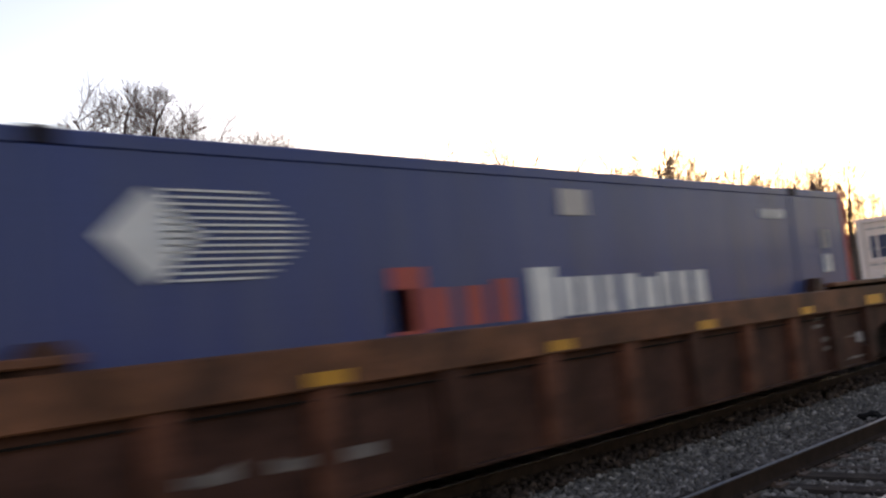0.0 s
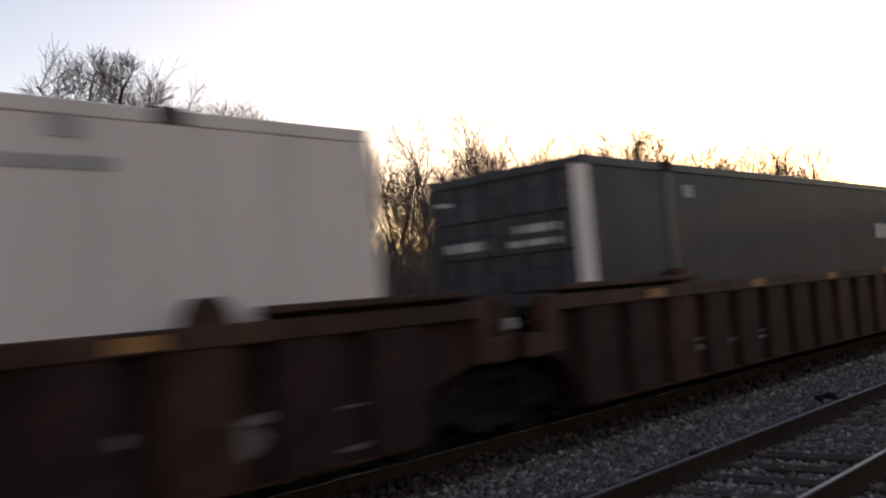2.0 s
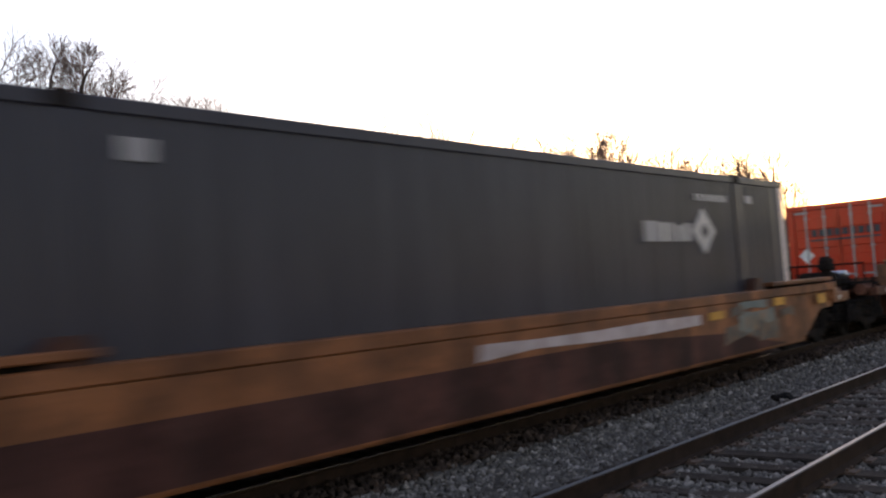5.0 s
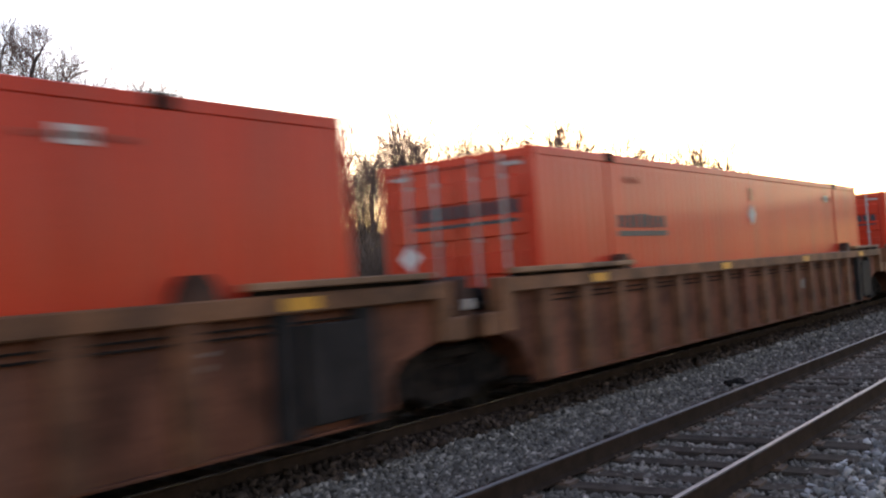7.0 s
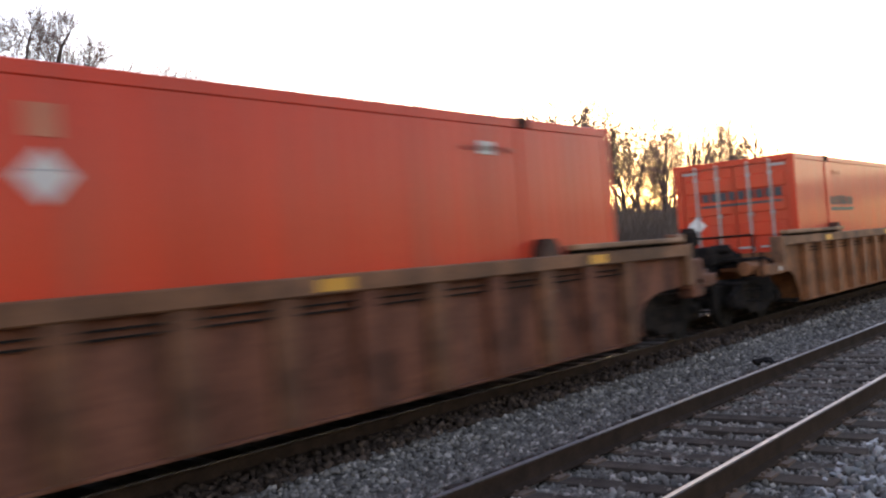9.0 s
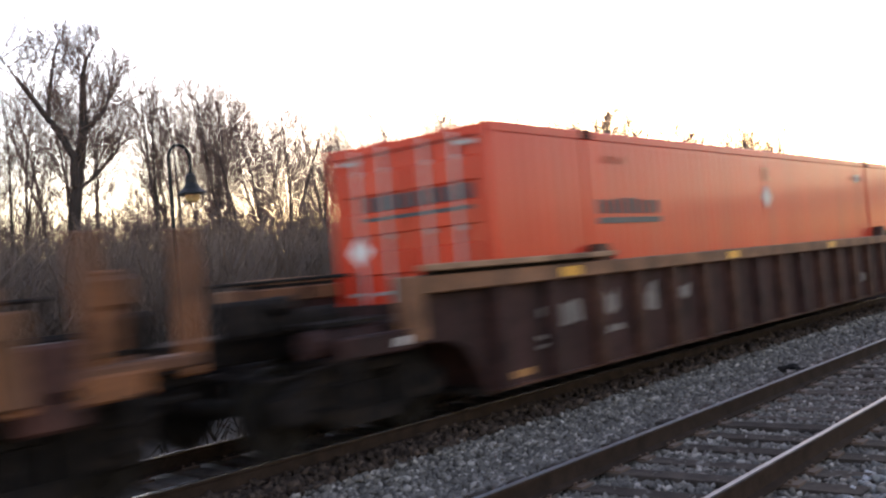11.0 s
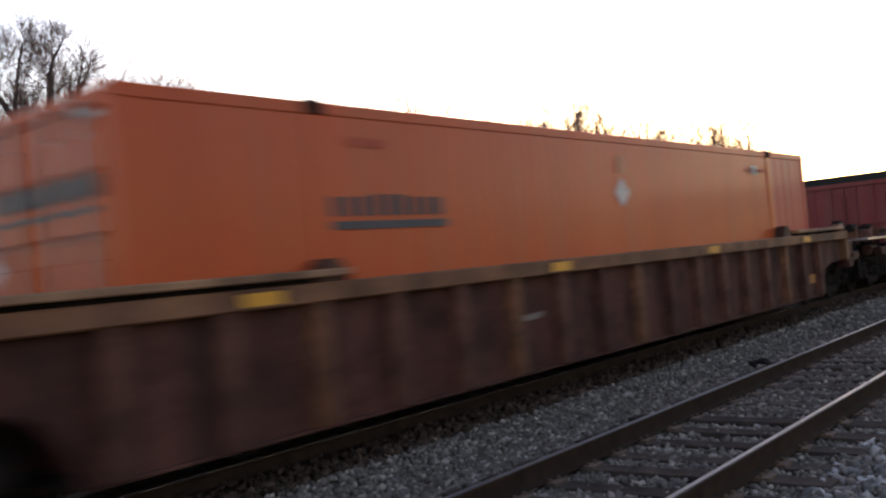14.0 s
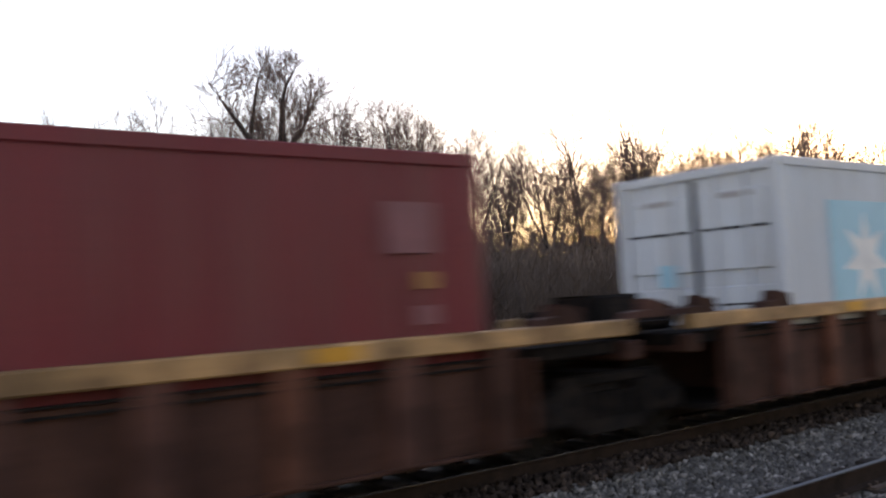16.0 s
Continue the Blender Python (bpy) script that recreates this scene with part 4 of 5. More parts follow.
# refrigerated white
white_marks = [(block(2.4, 4.8, 2.81, 2.86), "mark_navy"), (block(2.4, 4.85, 1.95, 2.0), "mark_navy"), (block(2.4, 4.85, 1.63, 1.66), "mark_navy"), (block(2.45, 4.83, 1.67, 1.94), "mark_navy"), (lambda: bars(2.5, 4.75, 1.71, 1.9, 12, YM - 0.005, seed=3), "mark_silver"),
               (patch([(2.72, 2.62), (2.95, 2.64), (3.1, 2.5), (3.55, 2.26), (3.5, 2.2), (2.75, 2.2)]), "mark_navy", "navy wedge shapes"), (patch([(3.5, 2.5), (3.85, 2.58), (4.1, 2.6), (4.12, 2.2), (3.88, 2.2), (3.8, 2.42)]), "mark_navy"), (patch([(4.5, 2.42), (4.78, 2.6), (4.82, 2.2)]), "mark_navy"), (patch([(2.42, 2.82), (2.7, 2.82), (2.5, 2.7), (2.42, 2.5)]), "mark_navy"), (patch([(2.42, 2.2), (2.5, 2.05), (2.7, 2.0), (2.42, 2.0)]), "mark_navy"), (patch([(3.1, 2.0), (3.25, 2.1), (3.4, 2.0)]), "mark_navy"), (words(4.95, 5.6, 2.38, 2.5, 4, 3), "mark_grey"),
               (words(12.3, 13.6, 2.72, 2.82, 9, 4), "mark_grey"), (block(13.1, 13.3, 2.95, 3.1), "mark_grey"), (block(8.0, 8.5, 2.78, 2.9), "mark_grey")]
load(box_container("dull white smooth-sided container with navy lettering panel", 16.154, H53, "white", posts=POSTS, marks=white_marks, corr=0.004, pitch=1.2, rod="white",
                   end_marks=[(0.5, 0.98, 2.2, 2.76, "mark_navy"), (0.15, 0.4, 1.9, 2.75, "mark_grey"), (0.55, 0.8, 1.55, 1.75, "mark_grey")] + [(y, y + 0.95, z_, z_ + 0.03, "mark_grey") for y in (-1.05, 0.1) for z_ in (1.2, 1.5, 2.02, 2.42, 2.92)] + [(-0.02, 0.03, 0.6, 3.05, "car_soot")]),
     well_car("sooty dark maroon well car with rusty chord", 16.154, "car_dark", "chord_soot", rib_wide=0.33, slots=0, right=JOINED, spots=stencil + [(4.75, 0.42, 0.6, 0.16, "chalk_white"), (3.0, 0.62, 0.5, 0.05, "chalk")]), X[1])
load(charcoal_box(), well_car("sooty dark maroon middle well unit", 16.154, "car_dark", "chord_soot", rib_wide=0.33, slots=0, left=JOINED, right=JOINED, spots=stencil + scrawl), X[2])
cream_marks = [(patch([(2.68, 2.2), (2.92, 1.97), (3.3, 1.97), (3.48, 2.2), (3.48, 2.6), (3.3, 2.83), (2.92, 2.83), (2.68, 2.6)]), "mark_blue", "faded blue emblem shapes"), (block(3.58, 4.2, 1.97, 2.83), "mark_blue"),
               (patch([(4.3, 2.4), (4.7, 1.97), (5.1, 2.4), (4.7, 2.83)]), "mark_blue"), (block(3.1, 5.1, 1.68, 1.84), "mark_sky")]
load(box_container("stained cream container with faded blue lettering", 16.154, H53, "cream", posts=POSTS, marks=cream_marks, corr=0.006, pitch=0.6, rod="cream"),
     well_car("sooty dark maroon rear well unit", 16.154, "car_dark", "chord_soot", rib_wide=0.33, slots=0, left=JOINED, spots=stencil), X[3])
# ochre car with graffiti
gr = [(6.4, 0.86, 5.3, 0.17, "stripe_pink"), (12.05, 0.9, 0.5, 0.12, "mark_yellow"), (14.7, 0.98, 0.45, 0.13, "mark_yellow"), (16.9, 0.9, 0.45, 0.18, "mark_yellow")]
gr += [(12.55, 0.5, 1.3, 0.32, "graffiti_dark"), (13.1, 0.62, 1.5, 0.4, "graffiti"), (13.9, 0.45, 0.9, 0.3, "graffiti_dark"), (13.2, 0.98, 1.1, 0.13, "graffiti"), (12.8, 0.9, 0.5, 0.16, "graffiti_dark"), (14.9, 0.75, 0.7, 0.2, "graffiti_dark")]
load(charcoal_box(), well_car("dirty yellow smooth-sided well car with faded graffiti", 16.154, "car_ochre", "car_ochre", ztop=1.27, zc=1.12, style="smooth", spots=gr), X[4])
for k, (l, r) in ((5, (COUPLED, JOINED)), (6, (JOINED, JOINED)), (7, (JOINED, COUPLED))):
    extra = {5: [(-0.75, 0.68, 0.27, 0.24, "chalk_white"), (15.25, 0.36, 0.8, 0.9, "charcoal")], 6: [(10.0, 0.8, 0.75, 0.22, "chalk"), (15.25, 0.36, 0.8, 0.9, "charcoal")], 7: [(0.0, 0.4, 0.6, 0.85, "charcoal")]}[k]
    load(orange_box("glossy orange container with black lettering and white diamond"), well_car("grimy tan well unit with worn tan chord", 16.154, "car_tan", "chord_tan", slots=2, left=l, right=r, spots=extra + stencil[3:5]), X[k])
load(orange_box("glossy orange container with black lettering and white diamond"),
     well_car("dirty ochre well car with pale chord", 16.154, "car_ochre", "chord_tan", slots=2, brake="car_ochre", spots=[(11.1, 0.82, 1.75, 0.15, "chalk"), (11.7, 0.86, 0.5, 0.14, "chalk_white"), (13.3, 0.8, 0.45, 0.25, "chalk"), (15.1, 0.6, 0.4, 0.3, "chalk")]), X[8])
load(orange_box("glossy orange container with black lettering and white diamond"), well_car("sooty brown well car with worn rust chord", 16.154, "car_dark", "chord_tan", rib_wide=0.1, slots=0, spots=stencil[9:] + [(-0.24, 0.34, 0.6, 0.08, "mark_rust"), (0.95, 0.78, 0.5, 0.3, "chalk"), (1.9, 0.85, 0.45, 0.34, "chalk"), (2.05, 0.62, 0.4, 0.1, "chalk"), (2.95, 0.8, 0.5, 0.36, "chalk"), (4.1, 0.9, 0.35, 0.2, "chalk"), (12.6, 0.6, 0.5, 0.2, "chalk")]), X[9])
load(orange_box("faded orange container with a grey top rail", "orange_pale", rail="rail_grey", plain=True), well_car("rust-stained brown well car with worn tan chord", 16.154, "car_rust", "chord_tan", rib_wide=0.1, slots=0, spots=[(-0.9, 1.03, 0.28, 0.06, "mark_green"), (12.0, 0.82, 0.7, 0.2, "chalk")]), X[10])
load(orange_box("orange container with a red end section", "orange_gold", tail="red", tail_x=14.1), well_car("rust-stained brown well car with worn tan chord", 16.154, "car_rust", "chord_tan", rib_wide=0.1, slots=0, spots=[(15.55, 0.54, 0.42, 0.18, "mark_rust"), (5.0, 0.85, 0.5, 0.1, "chalk")]), X[11])
# short boxes on a low-sided car
def maroon_box(label):
    letters = []
    for i in range(5):
        z_ = 1.36 + i * 0.25
        letters += [(block(0.52, 0.9, z_ + 0.115, z_ + 0.175), "mark_white"), (block(0.62, 0.8, z_, z_ + 0.11) if i % 2 else block(0.54, 0.88, z_ + 0.02, z_ + 0.1), "mark_white")]
    return box_container(label, 6.02, 2.59, "maroon", z=0.3, marks=letters
                         + [(block(4.98, 5.5, 2.02, 2.45), "mark_rose"), (block(5.28, 5.5, 1.72, 1.86), "mark_rust"), (block(5.25, 5.5, 1.42, 1.58), "mark_rose")], corr=0.03, pitch=0.26, rod="maroon", door_rows=2)


low = dict(ztop=1.33, zc=1.17, zb=0.28, style="low", raised=False, end=1.65, slots=2)
load(maroon_box("maroon corrugated short container with white upright lettering"), None, X[12])
# charcoal spot: dark plate drawn over the black recess at the leading end
load(maroon_box("maroon corrugated short container behind its twin"), well_car("low brown well unit with pale yellow chord", 12.2, "car_brown", "chord_gold", left=("coupler", 3.9), right=("joint", 1.75), spots=[(-0.4, 0.3, 0.62, 0.84, "charcoal")], **low), X[13])
RUNNING[-1] = (RUNNING[-1][0], X[12])
load(box_container("pale grey container with light blue star panel", 12.192, 2.86, "grey", z=0.3, corr=0.03, pitch=0.28, rod="grey", door_rows=2,
                   marks=[(block(1.05, 2.95, 1.2, 2.63), "mark_sky", "light blue panel"), (star(1.95, 1.87, 0.62, 0.26, 7), "mark_white", "white seven-pointed star"), (words(3.2, 7.5, 1.5, 2.1, 6, 3), "mark_navy")],
                   end_marks=[(0.3, 0.62, 1.62, 1.92, "mark_sky"), (-0.9, -0.4, 2.72, 2.8, "mark_grey"), (0.3, 0.9, 2.72, 2.8, "mark_grey"), (-0.035, 0.035, 0.45, 3.0, "car_soot")] + [(y, y + 0.98, z_, z_ + 0.035, "car_soot") for y in (-1.09, 0.11) for z_ in (1.34, 2.32)]),
     well_car("low brown well unit with pale yellow chord", 12.2, "car_brown", "chord_gold", left=("joint", 3.0), right=("joint", 2.35), foot=-1.7, **low), X[14])


# ---- trees ----
def limb(V, F, p, d, length, r0, r1, segs, sides, rnd, wob, up):
    """One bent, tapered limb. Returns its points and directions."""
    pts, dirs, k0 = [], [], len(V)
    for i in range(segs + 1):
        r = r0 + (r1 - r0) * i / segs
        u = d.orthogonal().normalized()
        w = d.cross(u)
        for k in range(sides):
            a = 2 * math.pi * k / sides
            V.append(tuple(p + (u * math.cos(a) + w * math.sin(a)) * r))
        pts.append(p.copy()), dirs.append(d.copy())
        d = (d + Vector((rnd.uniform(-1, 1), rnd.uniform(-1, 1), rnd.uniform(-1, 1))) * wob + Vector((0, 0, up))).normalized()
        p = p + d * length / segs
    for i in range(segs):
        for k in range(sides):
            a, b = k0 + i * sides + k, k0 + i * sides + (k + 1) % sides
            F.append((a, b, b + sides, a + sides))
    return pts, dirs


def off(pts, dirs, f, angle, turn):
    """A place at the share f along a limb and a way that leaves it there."""
    g = min(f, 0.999) * (len(pts) - 1)
    i = int(g)
    side = dirs[i].orthogonal().normalized()
    side.rotate(Matrix.Rotation(turn, 3, dirs[i]))
    return pts[i].lerp(pts[i + 1], g - i), (dirs[i] * math.cos(angle) + side * math.sin(angle)).normalized()


def spray(V, F, p, d, length, r, rnd, seconds=9, twigs=5, stout=0.88):
    """A branch with its alternate side shoots and fine twigs."""
    pts, dirs = limb(V, F, p, d, length, max(0.022 * stout, r), 0.011 * stout, 4, 4, rnd, 0.12, 0.13)
    turn = rnd.uniform(0, 6.28)
    for j in range(seconds):
        f = 0.18 + 0.8 * (j + rnd.random() * 0.7) / seconds
        turn += 2.4 + rnd.uniform(-0.4, 0.4)
        q, e = off(pts, dirs, f, rnd.uniform(0.4, 0.8), turn)
        n = length * rnd.uniform(0.3, 0.55) * (1.15 - 0.65 * f) + 0.15
        sp, sd = limb(V, F, q, e, n, max(0.013 * stout, r * 0.45), 0.0095 * stout, 2, 3, rnd, 0.14, 0.14)
        t2 = rnd.uniform(0, 6.28)
        for k in range(twigs):
            t2 += 2.6 + rnd.uniform(-0.5, 0.5)
            g, h = off(sp, sd, 0.2 + 0.78 * k / (twigs - 1), rnd.uniform(0.3, 0.6), t2)
            limb(V, F, g, h, rnd.uniform(0.45, 0.75) * n + 0.16, 0.009 * stout, 0.007 * stout, 1, 3, rnd, 0, 0)


def plain_mesh(name, V, F, material, k=1.0):
    me = bpy.data.meshes.new(name)
    me.from_pydata([(x * k, y * k, z * k) for x, y, z in V], [], F)
    me.materials.append(material)
    return me


def tree_meshes(seed, height, r, leaders=2, reach=0.34, first=0.22, stout=0.75, fine=(9, 5)):
    rnd = random.Random(seed)
    tv, tf, cv, cf = [], [], [], []
    d = Vector((rnd.uniform(-0.1, 0.1), rnd.uniform(-0.1, 0.1), 1)).normalized()
    stems = [limb(tv, tf, Vector((0, 0, -0.3)), d, height * 0.9, r, 0.02, 8, 7, rnd, 0.09, 0.03) + (height * 0.9, 0.0)]
    for k in range(leaders - 1):
        f = rnd.uniform(0.2, 0.42)
        q, e = off(stems[0][0], stems[0][1], f, rnd.uniform(0.3, 0.5), rnd.uniform(0, 6.28))
        n = height * (0.95 - f) * 0.9
        stems.append(limb(tv, tf, q, e, n, r * 0.62, 0.02, 6, 6, rnd, 0.08, 0.07) + (n, f))
    for pts, dirs, n, f0 in stems:
        turn = rnd.uniform(0, 6.28)
        count = max(9, int(17 * n / height))
        for j in range(count):
            f = (first if f0 == 0 else 0.1) + (0.98 - first) * (j + rnd.random()) / count
            turn += 2.4 + rnd.uniform(-0.5, 0.5)
            f = min(f, 0.985)
            q, e = off(pts, dirs, f, rnd.uniform(0.5, 0.9), turn)
            whole = f0 + (1 - f0) * f
            spray(cv, cf, q, e, height * reach * (1.02 - 0.7 * whole) * rnd.uniform(0.7, 1.15) + 0.3, max(0.011, r * 0.3 * (1.05 - whole)), rnd, *fine, stout)
    k = height / max(v[2] for v in cv)
    return [plain_mesh("trunk", tv, tf, M["bark"], k), plain_mesh("crown", cv, cf, M["twig"], k)]


def big_tree_meshes(seed):
    """Old tree with a thick stem, two heavy limbs and a fine crown."""
    rnd = random.Random(seed)
    limbs = [([(-0.05, -0.4), (0.02, 1.8), (0.1, 3.5), (0.3, 5.6), (0.5, 6.9), (0.66, 7.95), (0.83, 8.7), (1.0, 9.4), (1.3, 10.1)], 0.3, 0.02),
             ([(0.06, 4.6), (0.03, 5.65), (-0.39, 6.55), (-0.83, 7.35), (-1.6, 8.35), (-2.4, 9.1)], 0.17, 0.05),
             ([(0.4, 6.2), (0.7, 6.8), (1.4, 7.5), (1.72, 7.9), (2.1, 8.9)], 0.13, 0.04),
             ([(-0.6, 6.95), (-0.62, 7.7), (-0.47, 9.2), (-0.26, 9.8)], 0.08, 0.03),
             ([(0.2, 4.4), (0.9, 5.0), (1.7, 5.9), (2.2, 6.9)], 0.1, 0.03)]
    stem, cv, cf = B(), [], []
    for pts, r0, r1 in limbs:
        n = len(pts)
        p3 = [Vector((x, 0.25 * math.sin(1.3 * i + r0 * 20), z)) for i, (x, z) in enumerate(pts)]
        tube(stem, p3, [r0 + (r1 - r0) * i / (n - 1) for i in range(n)], 9)
        for i in range(1, n):
            if p3[i].z < 3.6:
                continue
            for _ in range(5):
                d = Vector((rnd.uniform(-1, 1), rnd.uniform(-1, 1), rnd.uniform(0.0, 1.0))).normalized()
                q = p3[i - 1].lerp(p3[i], rnd.uniform(0.2, 1))
                spray(cv, cf, q, d, min(rnd.uniform(0.9, 2.3), (10.7 - q.z) * 0.8), 0.022, rnd, 7, 5, 0.8)
    return [mesh_of("trunk", stem, M["bark"]), plain_mesh("crown", cv, cf, M["twig"])]


KIND_H = (11.0, 10.5, 12.0, 10.0, 11.5, 0, 11.0, 12.0, 10.5, 11.0, 12.0, 10.5)
KINDS = [tree_meshes(11, 11.0, 0.12, 2), tree_meshes(23, 10.5, 0.1, 1, 0.3), tree_meshes(37, 12.0, 0.14, 3, 0.34), tree_meshes(41, 10.0, 0.09, 2, 0.3), tree_meshes(59, 11.5, 0.12, 3, 0.38), big_tree_meshes(74),
         tree_meshes(83, 11.0, 0.14, 3, 0.38, stout=0.88), tree_meshes(97, 12.0, 0.14, 2, 0.36, stout=0.9), tree_meshes(101, 10.5, 0.13, 3, 0.42, stout=0.88),
         tree_meshes(113, 11.0, 0.16, 3, 0.36, stout=1.1, fine=(9, 4)), tree_meshes(127, 12.0, 0.16, 2, 0.34, stout=1.1, fine=(9, 4)), tree_meshes(131, 10.5, 0.15, 3, 0.4, stout=1.1, fine=(9, 4))]


def tree(kind, x, y, scale, turn, label="bare deciduous tree in the wood beside the line"):
    t = thing("tree", label, "tree", "bare trees of the wood")
    part("trunk", KINDS[kind][0], None, t)
    part("crown", KINDS[kind][1], None, t)
    t.location = (x, y, ground_z(x, y))
    t.rotation_euler.z = turn
    t.scale = (scale,) * 3
    return t


# height of the wood's edge against the sky, as seen from the line: bearing, angle
EDGE = [(-20, 11.5), (14, 12.6), (17, 12.9), (21, 13.6), (25.3, 14.0), (32.5, 13.7), (34.6, 13.1), (36.5, 13.2), (39.0, 13.2), (40.4, 10.4), (42.8, 9.8), (45.5, 9.5), (47.9, 10.5), (51.3, 10.1), (53.7, 9.3),
        (55.8, 9.0), (57.3, 8.4), (59.3, 10.1), (61.2, 9.0), (62.5, 8.6), (64.7, 8.0), (66.2, 7.8), (67.8, 7.9), (69.6, 7.2), (70.6, 5.5), (74, 3.2), (85, 2.8)]


def edge_height(x, y):
    az = math.degrees(math.atan2(x, y))
    e = np.interp(az, [a for a, b in EDGE], [b for a, b in EDGE])
    return 1.6 + math.tan(radians(e)) * math.hypot(x, y)


rnd = random.Random(4)


def plant(bearing, y, s0, s1):
    x = y * math.tan(radians(bearing))
    kind = rnd.randrange(5) if bearing < 43 else rnd.randrange(6, 9) if bearing < 56 else rnd.randrange(9, 12)
    tree(kind, x, y, (edge_height(x, y) - ground_z(x, y)) / KIND_H[kind] * rnd.uniform(s0, s1), rnd.uniform(0, 6.28))


# the trees whose tops make the skyline, then the lower ones between them
for az, _e in EDGE[1:-2]:
    plant(az, rnd.uniform(29, 35), *((0.93, 0.98) if az < 30 else (1.0, 1.05) if az < 40 else (1.08, 1.15)))
for y0, n, s0, s1 in ((28.5, 11, 0.6, 0.85), (34, 20, 0.75, 0.98), (41, 17, 0.85, 1.02)):
    for k in range(n):
        plant(12 + 58.5 * ((k + rnd.uniform(0.1, 0.9)) / n) ** 0.75, y0 + rnd.uniform(-2.5, 2.5), s0, s1)
# the tall forked one that stands out of the line
tree(5, 17.2, 32.0, 1.0, 0.0, "tall forked bare tree standing over the wood")
# wood behind the camera, seen in the gloss of the containers
for k in range(4):
    tree(rnd.randrange(5), -40 + k * 34 + rnd.uniform(-3, 3), -28 + rnd.uniform(-4, 4), rnd.uniform(0.4, 0.55), rnd.uniform(0, 6.28), "bare tree of the wood across the road")


def brush(name, x0, x1, y0, y1, count, h0, h1, seed, label, skin="scrub"):
    rng = random.Random(seed)
    V, F = [], []
    def stick(p, d, h, r, segs=2):
        k0 = len(V)
        for i in range(segs + 1):
            q = p + d * (h * i / segs) + Vector((rng.uniform(-0.08, 0.08), rng.uniform(-0.08, 0.08), 0)) * i
            rr = r * (1, 0.8, 0.4)[i]
            V.extend([(q.x - rr, q.y, q.z), (q.x + rr, q.y - rr, q.z), (q.x + rr * 0.3, q.y + rr, q.z)])
        for i in range(segs):
            a = k0 + i * 3
            F.extend([(a, a + 1, a + 4, a + 3), (a + 1, a + 2, a + 5, a + 4), (a + 2, a, a + 3, a + 5)])
    for _ in range(count):
        x, y = rng.uniform(x0, x1), rng.uniform(y0, y1)
        h = rng.uniform(h0, h1) * (0.95 + 0.25 * noise.noise(Vector((x * 0.2, y * 0.3, 7))))
        p = Vector((x, y, ground_z(x, y) - 0.05))
        d = Vector((rng.gauss(0, 0.7), rng.gauss(0, 0.45), 1)).normalized()
        stick(p, d, h, rng.uniform(0.007, 0.015))
        for _k in range(2):
            e = (d + Vector((rng.uniform(-0.9, 0.9), rng.uniform(-0.5, 0.5), rng.uniform(-0.1, 0.5)))).normalized()
            stick(p + d * h * rng.uniform(0.3, 0.8), e, h * rng.uniform(0.25, 0.5), 0.009, 1)
    me = bpy.data.meshes.new(name)
    me.from_pydata(V, [], F)
    me.materials.append(M[skin])
    return tagged(new(name, me), label, "brush", kind="stuff")


def saplings(count, seed):
    """Slender young trees crowding the edge of the wood, too many to count."""
    rng = random.Random(seed)
    V, F = [], []
    for _ in range(count):
        y = rng.uniform(26, 40)
        x = y * math.tan(radians(rng.uniform(10, 71)))
        h = (edge_height(x, y) - ground_z(x, y)) * rng.uniform(0.35, 0.62)
        pts, dirs = limb(V, F, Vector((x, y, ground_z(x, y) - 0.1)), Vector((rng.gauss(0, 0.16), rng.gauss(0, 0.12), 1)).normalized(), h, 0.005 * h, 0.015, 5, 4, rng, 0.1, 0.05)
        turn = rng.uniform(0, 6.28)
        for b in range(9):
            turn += 2.4
            f = 0.3 + 0.07 * b + rng.uniform(0, 0.06)
            q, e = off(pts, dirs, f, rng.uniform(0.6, 1.0), turn)
            spray(V, F, q, e, h * rng.uniform(0.2, 0.36) * (1.25 - f), 0.01, rng, 5, 4)
    return tagged(new("sapling_thicket", plain_mesh("sapling_thicket", V, F, M["twig"])), "crowded slender leafless saplings along the wood", "saplings", kind="stuff")


saplings(50, 9)
brush("brush", 4, 60, 23, 31, 13500, 2.2, 3.9, 1, "dense leafless brush at the edge of the wood")
brush("brush", 55, 150, 24, 34, 4500, 2.6, 4.4, 2, "dense leafless brush further along the wood")
brush("brush", 4, 120, 33, 55, 9000, 2.8, 4.6, 3, "leafless undergrowth inside the wood")
brush("dead_weeds", 3, 62, 10.6, 23, 5500, 0.5, 1.3, 8, "low dead weeds on the bank behind the far track", "weed")
brush("brush", -45, 220, -26, -18, 3600, 5.0, 7.5, 6, "leafless brush across the road")


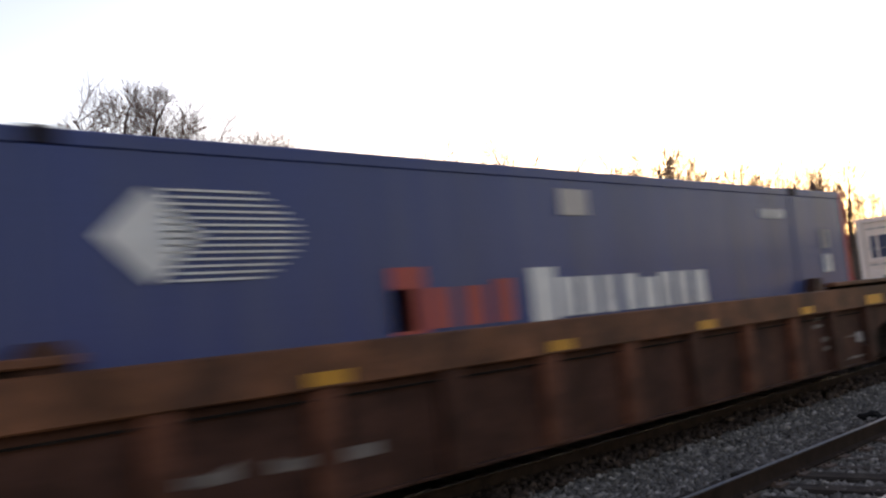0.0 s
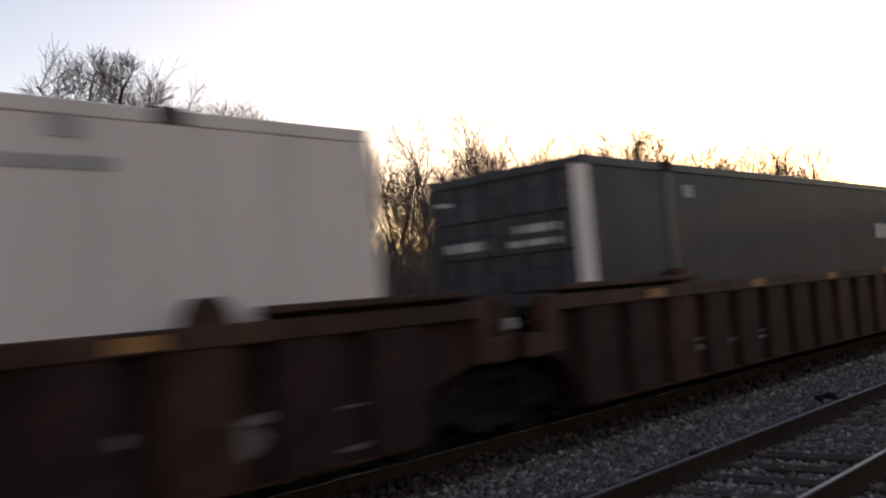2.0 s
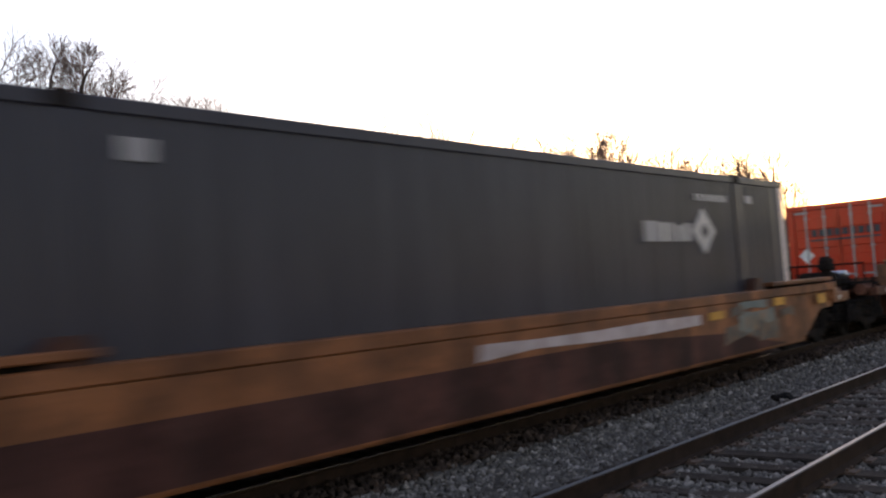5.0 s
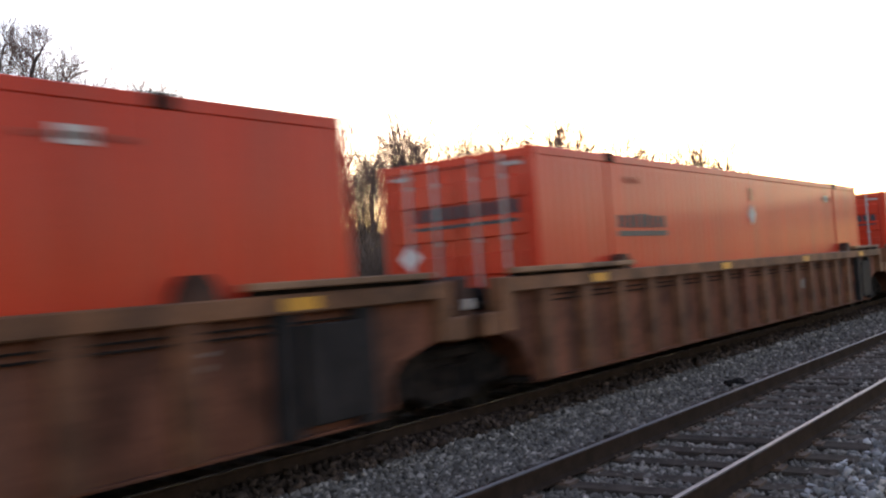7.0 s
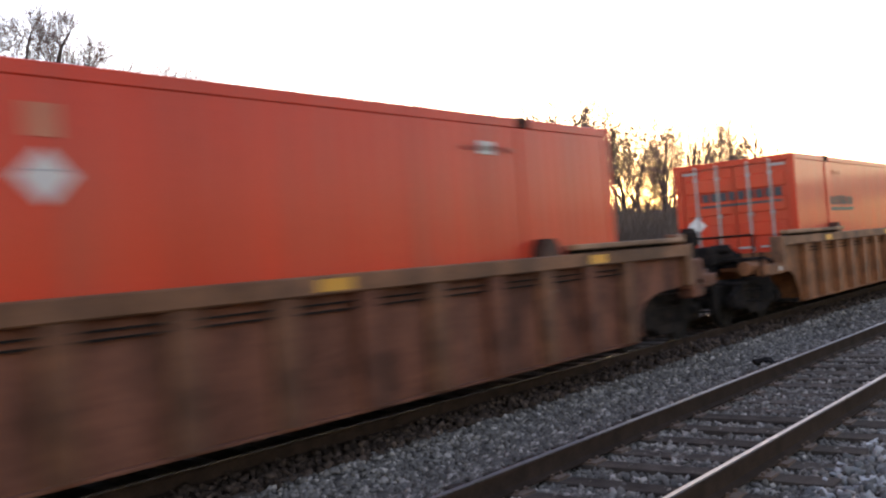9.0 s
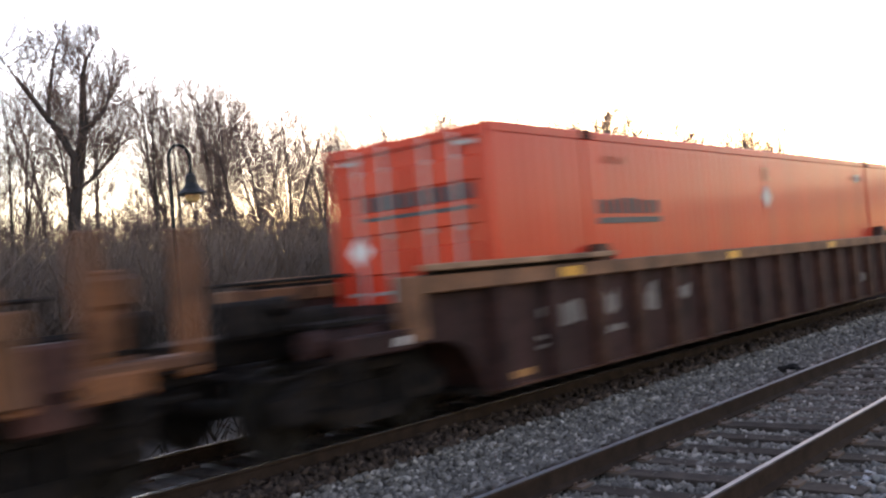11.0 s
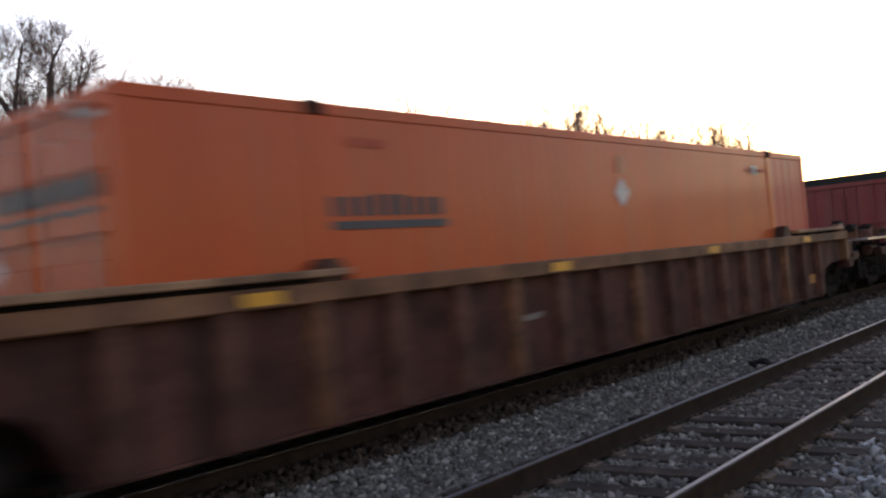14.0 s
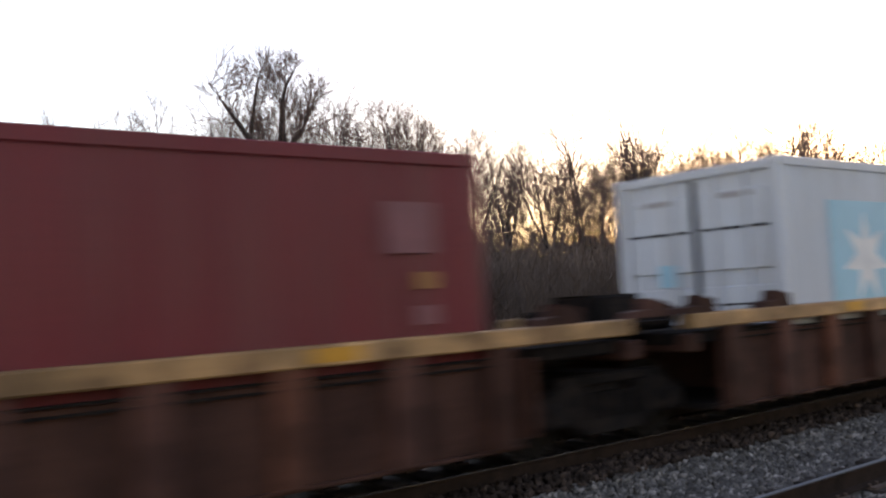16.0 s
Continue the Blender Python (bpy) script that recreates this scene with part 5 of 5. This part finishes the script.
# ---- lamp post with a crook ----
def lamp_post():
    t = thing("lamp_post", "black iron lamp post with crook arm and bell shade", "street lamp")
    part("pole", tube(B(), [(0, 0, 0), (0, 0, 0.9), (0, 0, 4.9)], [0.075, 0.05, 0.036], 12), M["lamp_iron"], t)
    part("base", lathe(B(), [(0.17, 0), (0.17, 0.12), (0.12, 0.2), (0.11, 0.75), (0.08, 0.85)], False, 14), M["lamp_iron"], t)
    pts = [(0.25 - 0.25 * math.cos(a), 0, 4.88 + 0.3 * math.sin(a)) for a in [math.pi * k / 12 for k in range(13)]]
    part("crook", tube(B(), pts + [(0.5, 0, 4.5)], 0.032, 8), M["lamp_iron"], t)
    part("shade", lathe(B(), [(0.05, 4.55), (0.1, 4.5), (0.12, 4.35), (0.2, 4.22), (0.3, 4.13), (0.3, 4.1), (0.05, 4.12)], False, 20), M["lamp_iron"], t, "black bell-shaped shade").location = (0.5, 0, 0.06)
    part("globe", lathe(B(), [(0.15, 4.1), (0.16, 4.05), (0.12, 3.97), (0.04, 3.94)], False, 16), M["lamp_glass"], t, "unlit amber glass").location = (0.5, 0, 0.06)
    return t


lamp = lamp_post()
lamp.location = (10.83, 16.25, ground_z(10.83, 16.25) - 0.25)


# ---- road bridge over the line ----
def bridge():
    t = tagged(new("road_bridge"), "grey road bridge crossing over the line far off", "bridge", kind="structure")
    part("deck", box(B(), 105, 114, -40, 40, 5.9, 6.5), M["girder"], t)
    for x in (105.0, 113.6):
        part("girder", box(B(), x, x + 0.4, -40, 40, 4.6, 5.9), M["girder"], t)
        part("parapet", box(B(), x, x + 0.3, -40, 40, 6.5, 7.3), M["lamp_iron"], t)
    for y in (-3.5, 13.5):
        part("pier", box(B(), 106, 113, y - 0.7, y + 0.7, -0.8, 4.6), M["concrete"], t)
    return t


bridge()


def motions():
    for ob, x in RUNNING:
        walk(ob, [(t, pose(x - SPEED * t, TRAIN_Y, 0)) for t in (0, 8, 16)])
    n = 16 * FPS
    for w, dx in ROLLING:
        walk(w, [(k / FPS, pose(dx, 0, 0.425, 0, -math.degrees(SPEED * k / FPS / 0.425), 0)) for k in range(n + 1)])


motions()
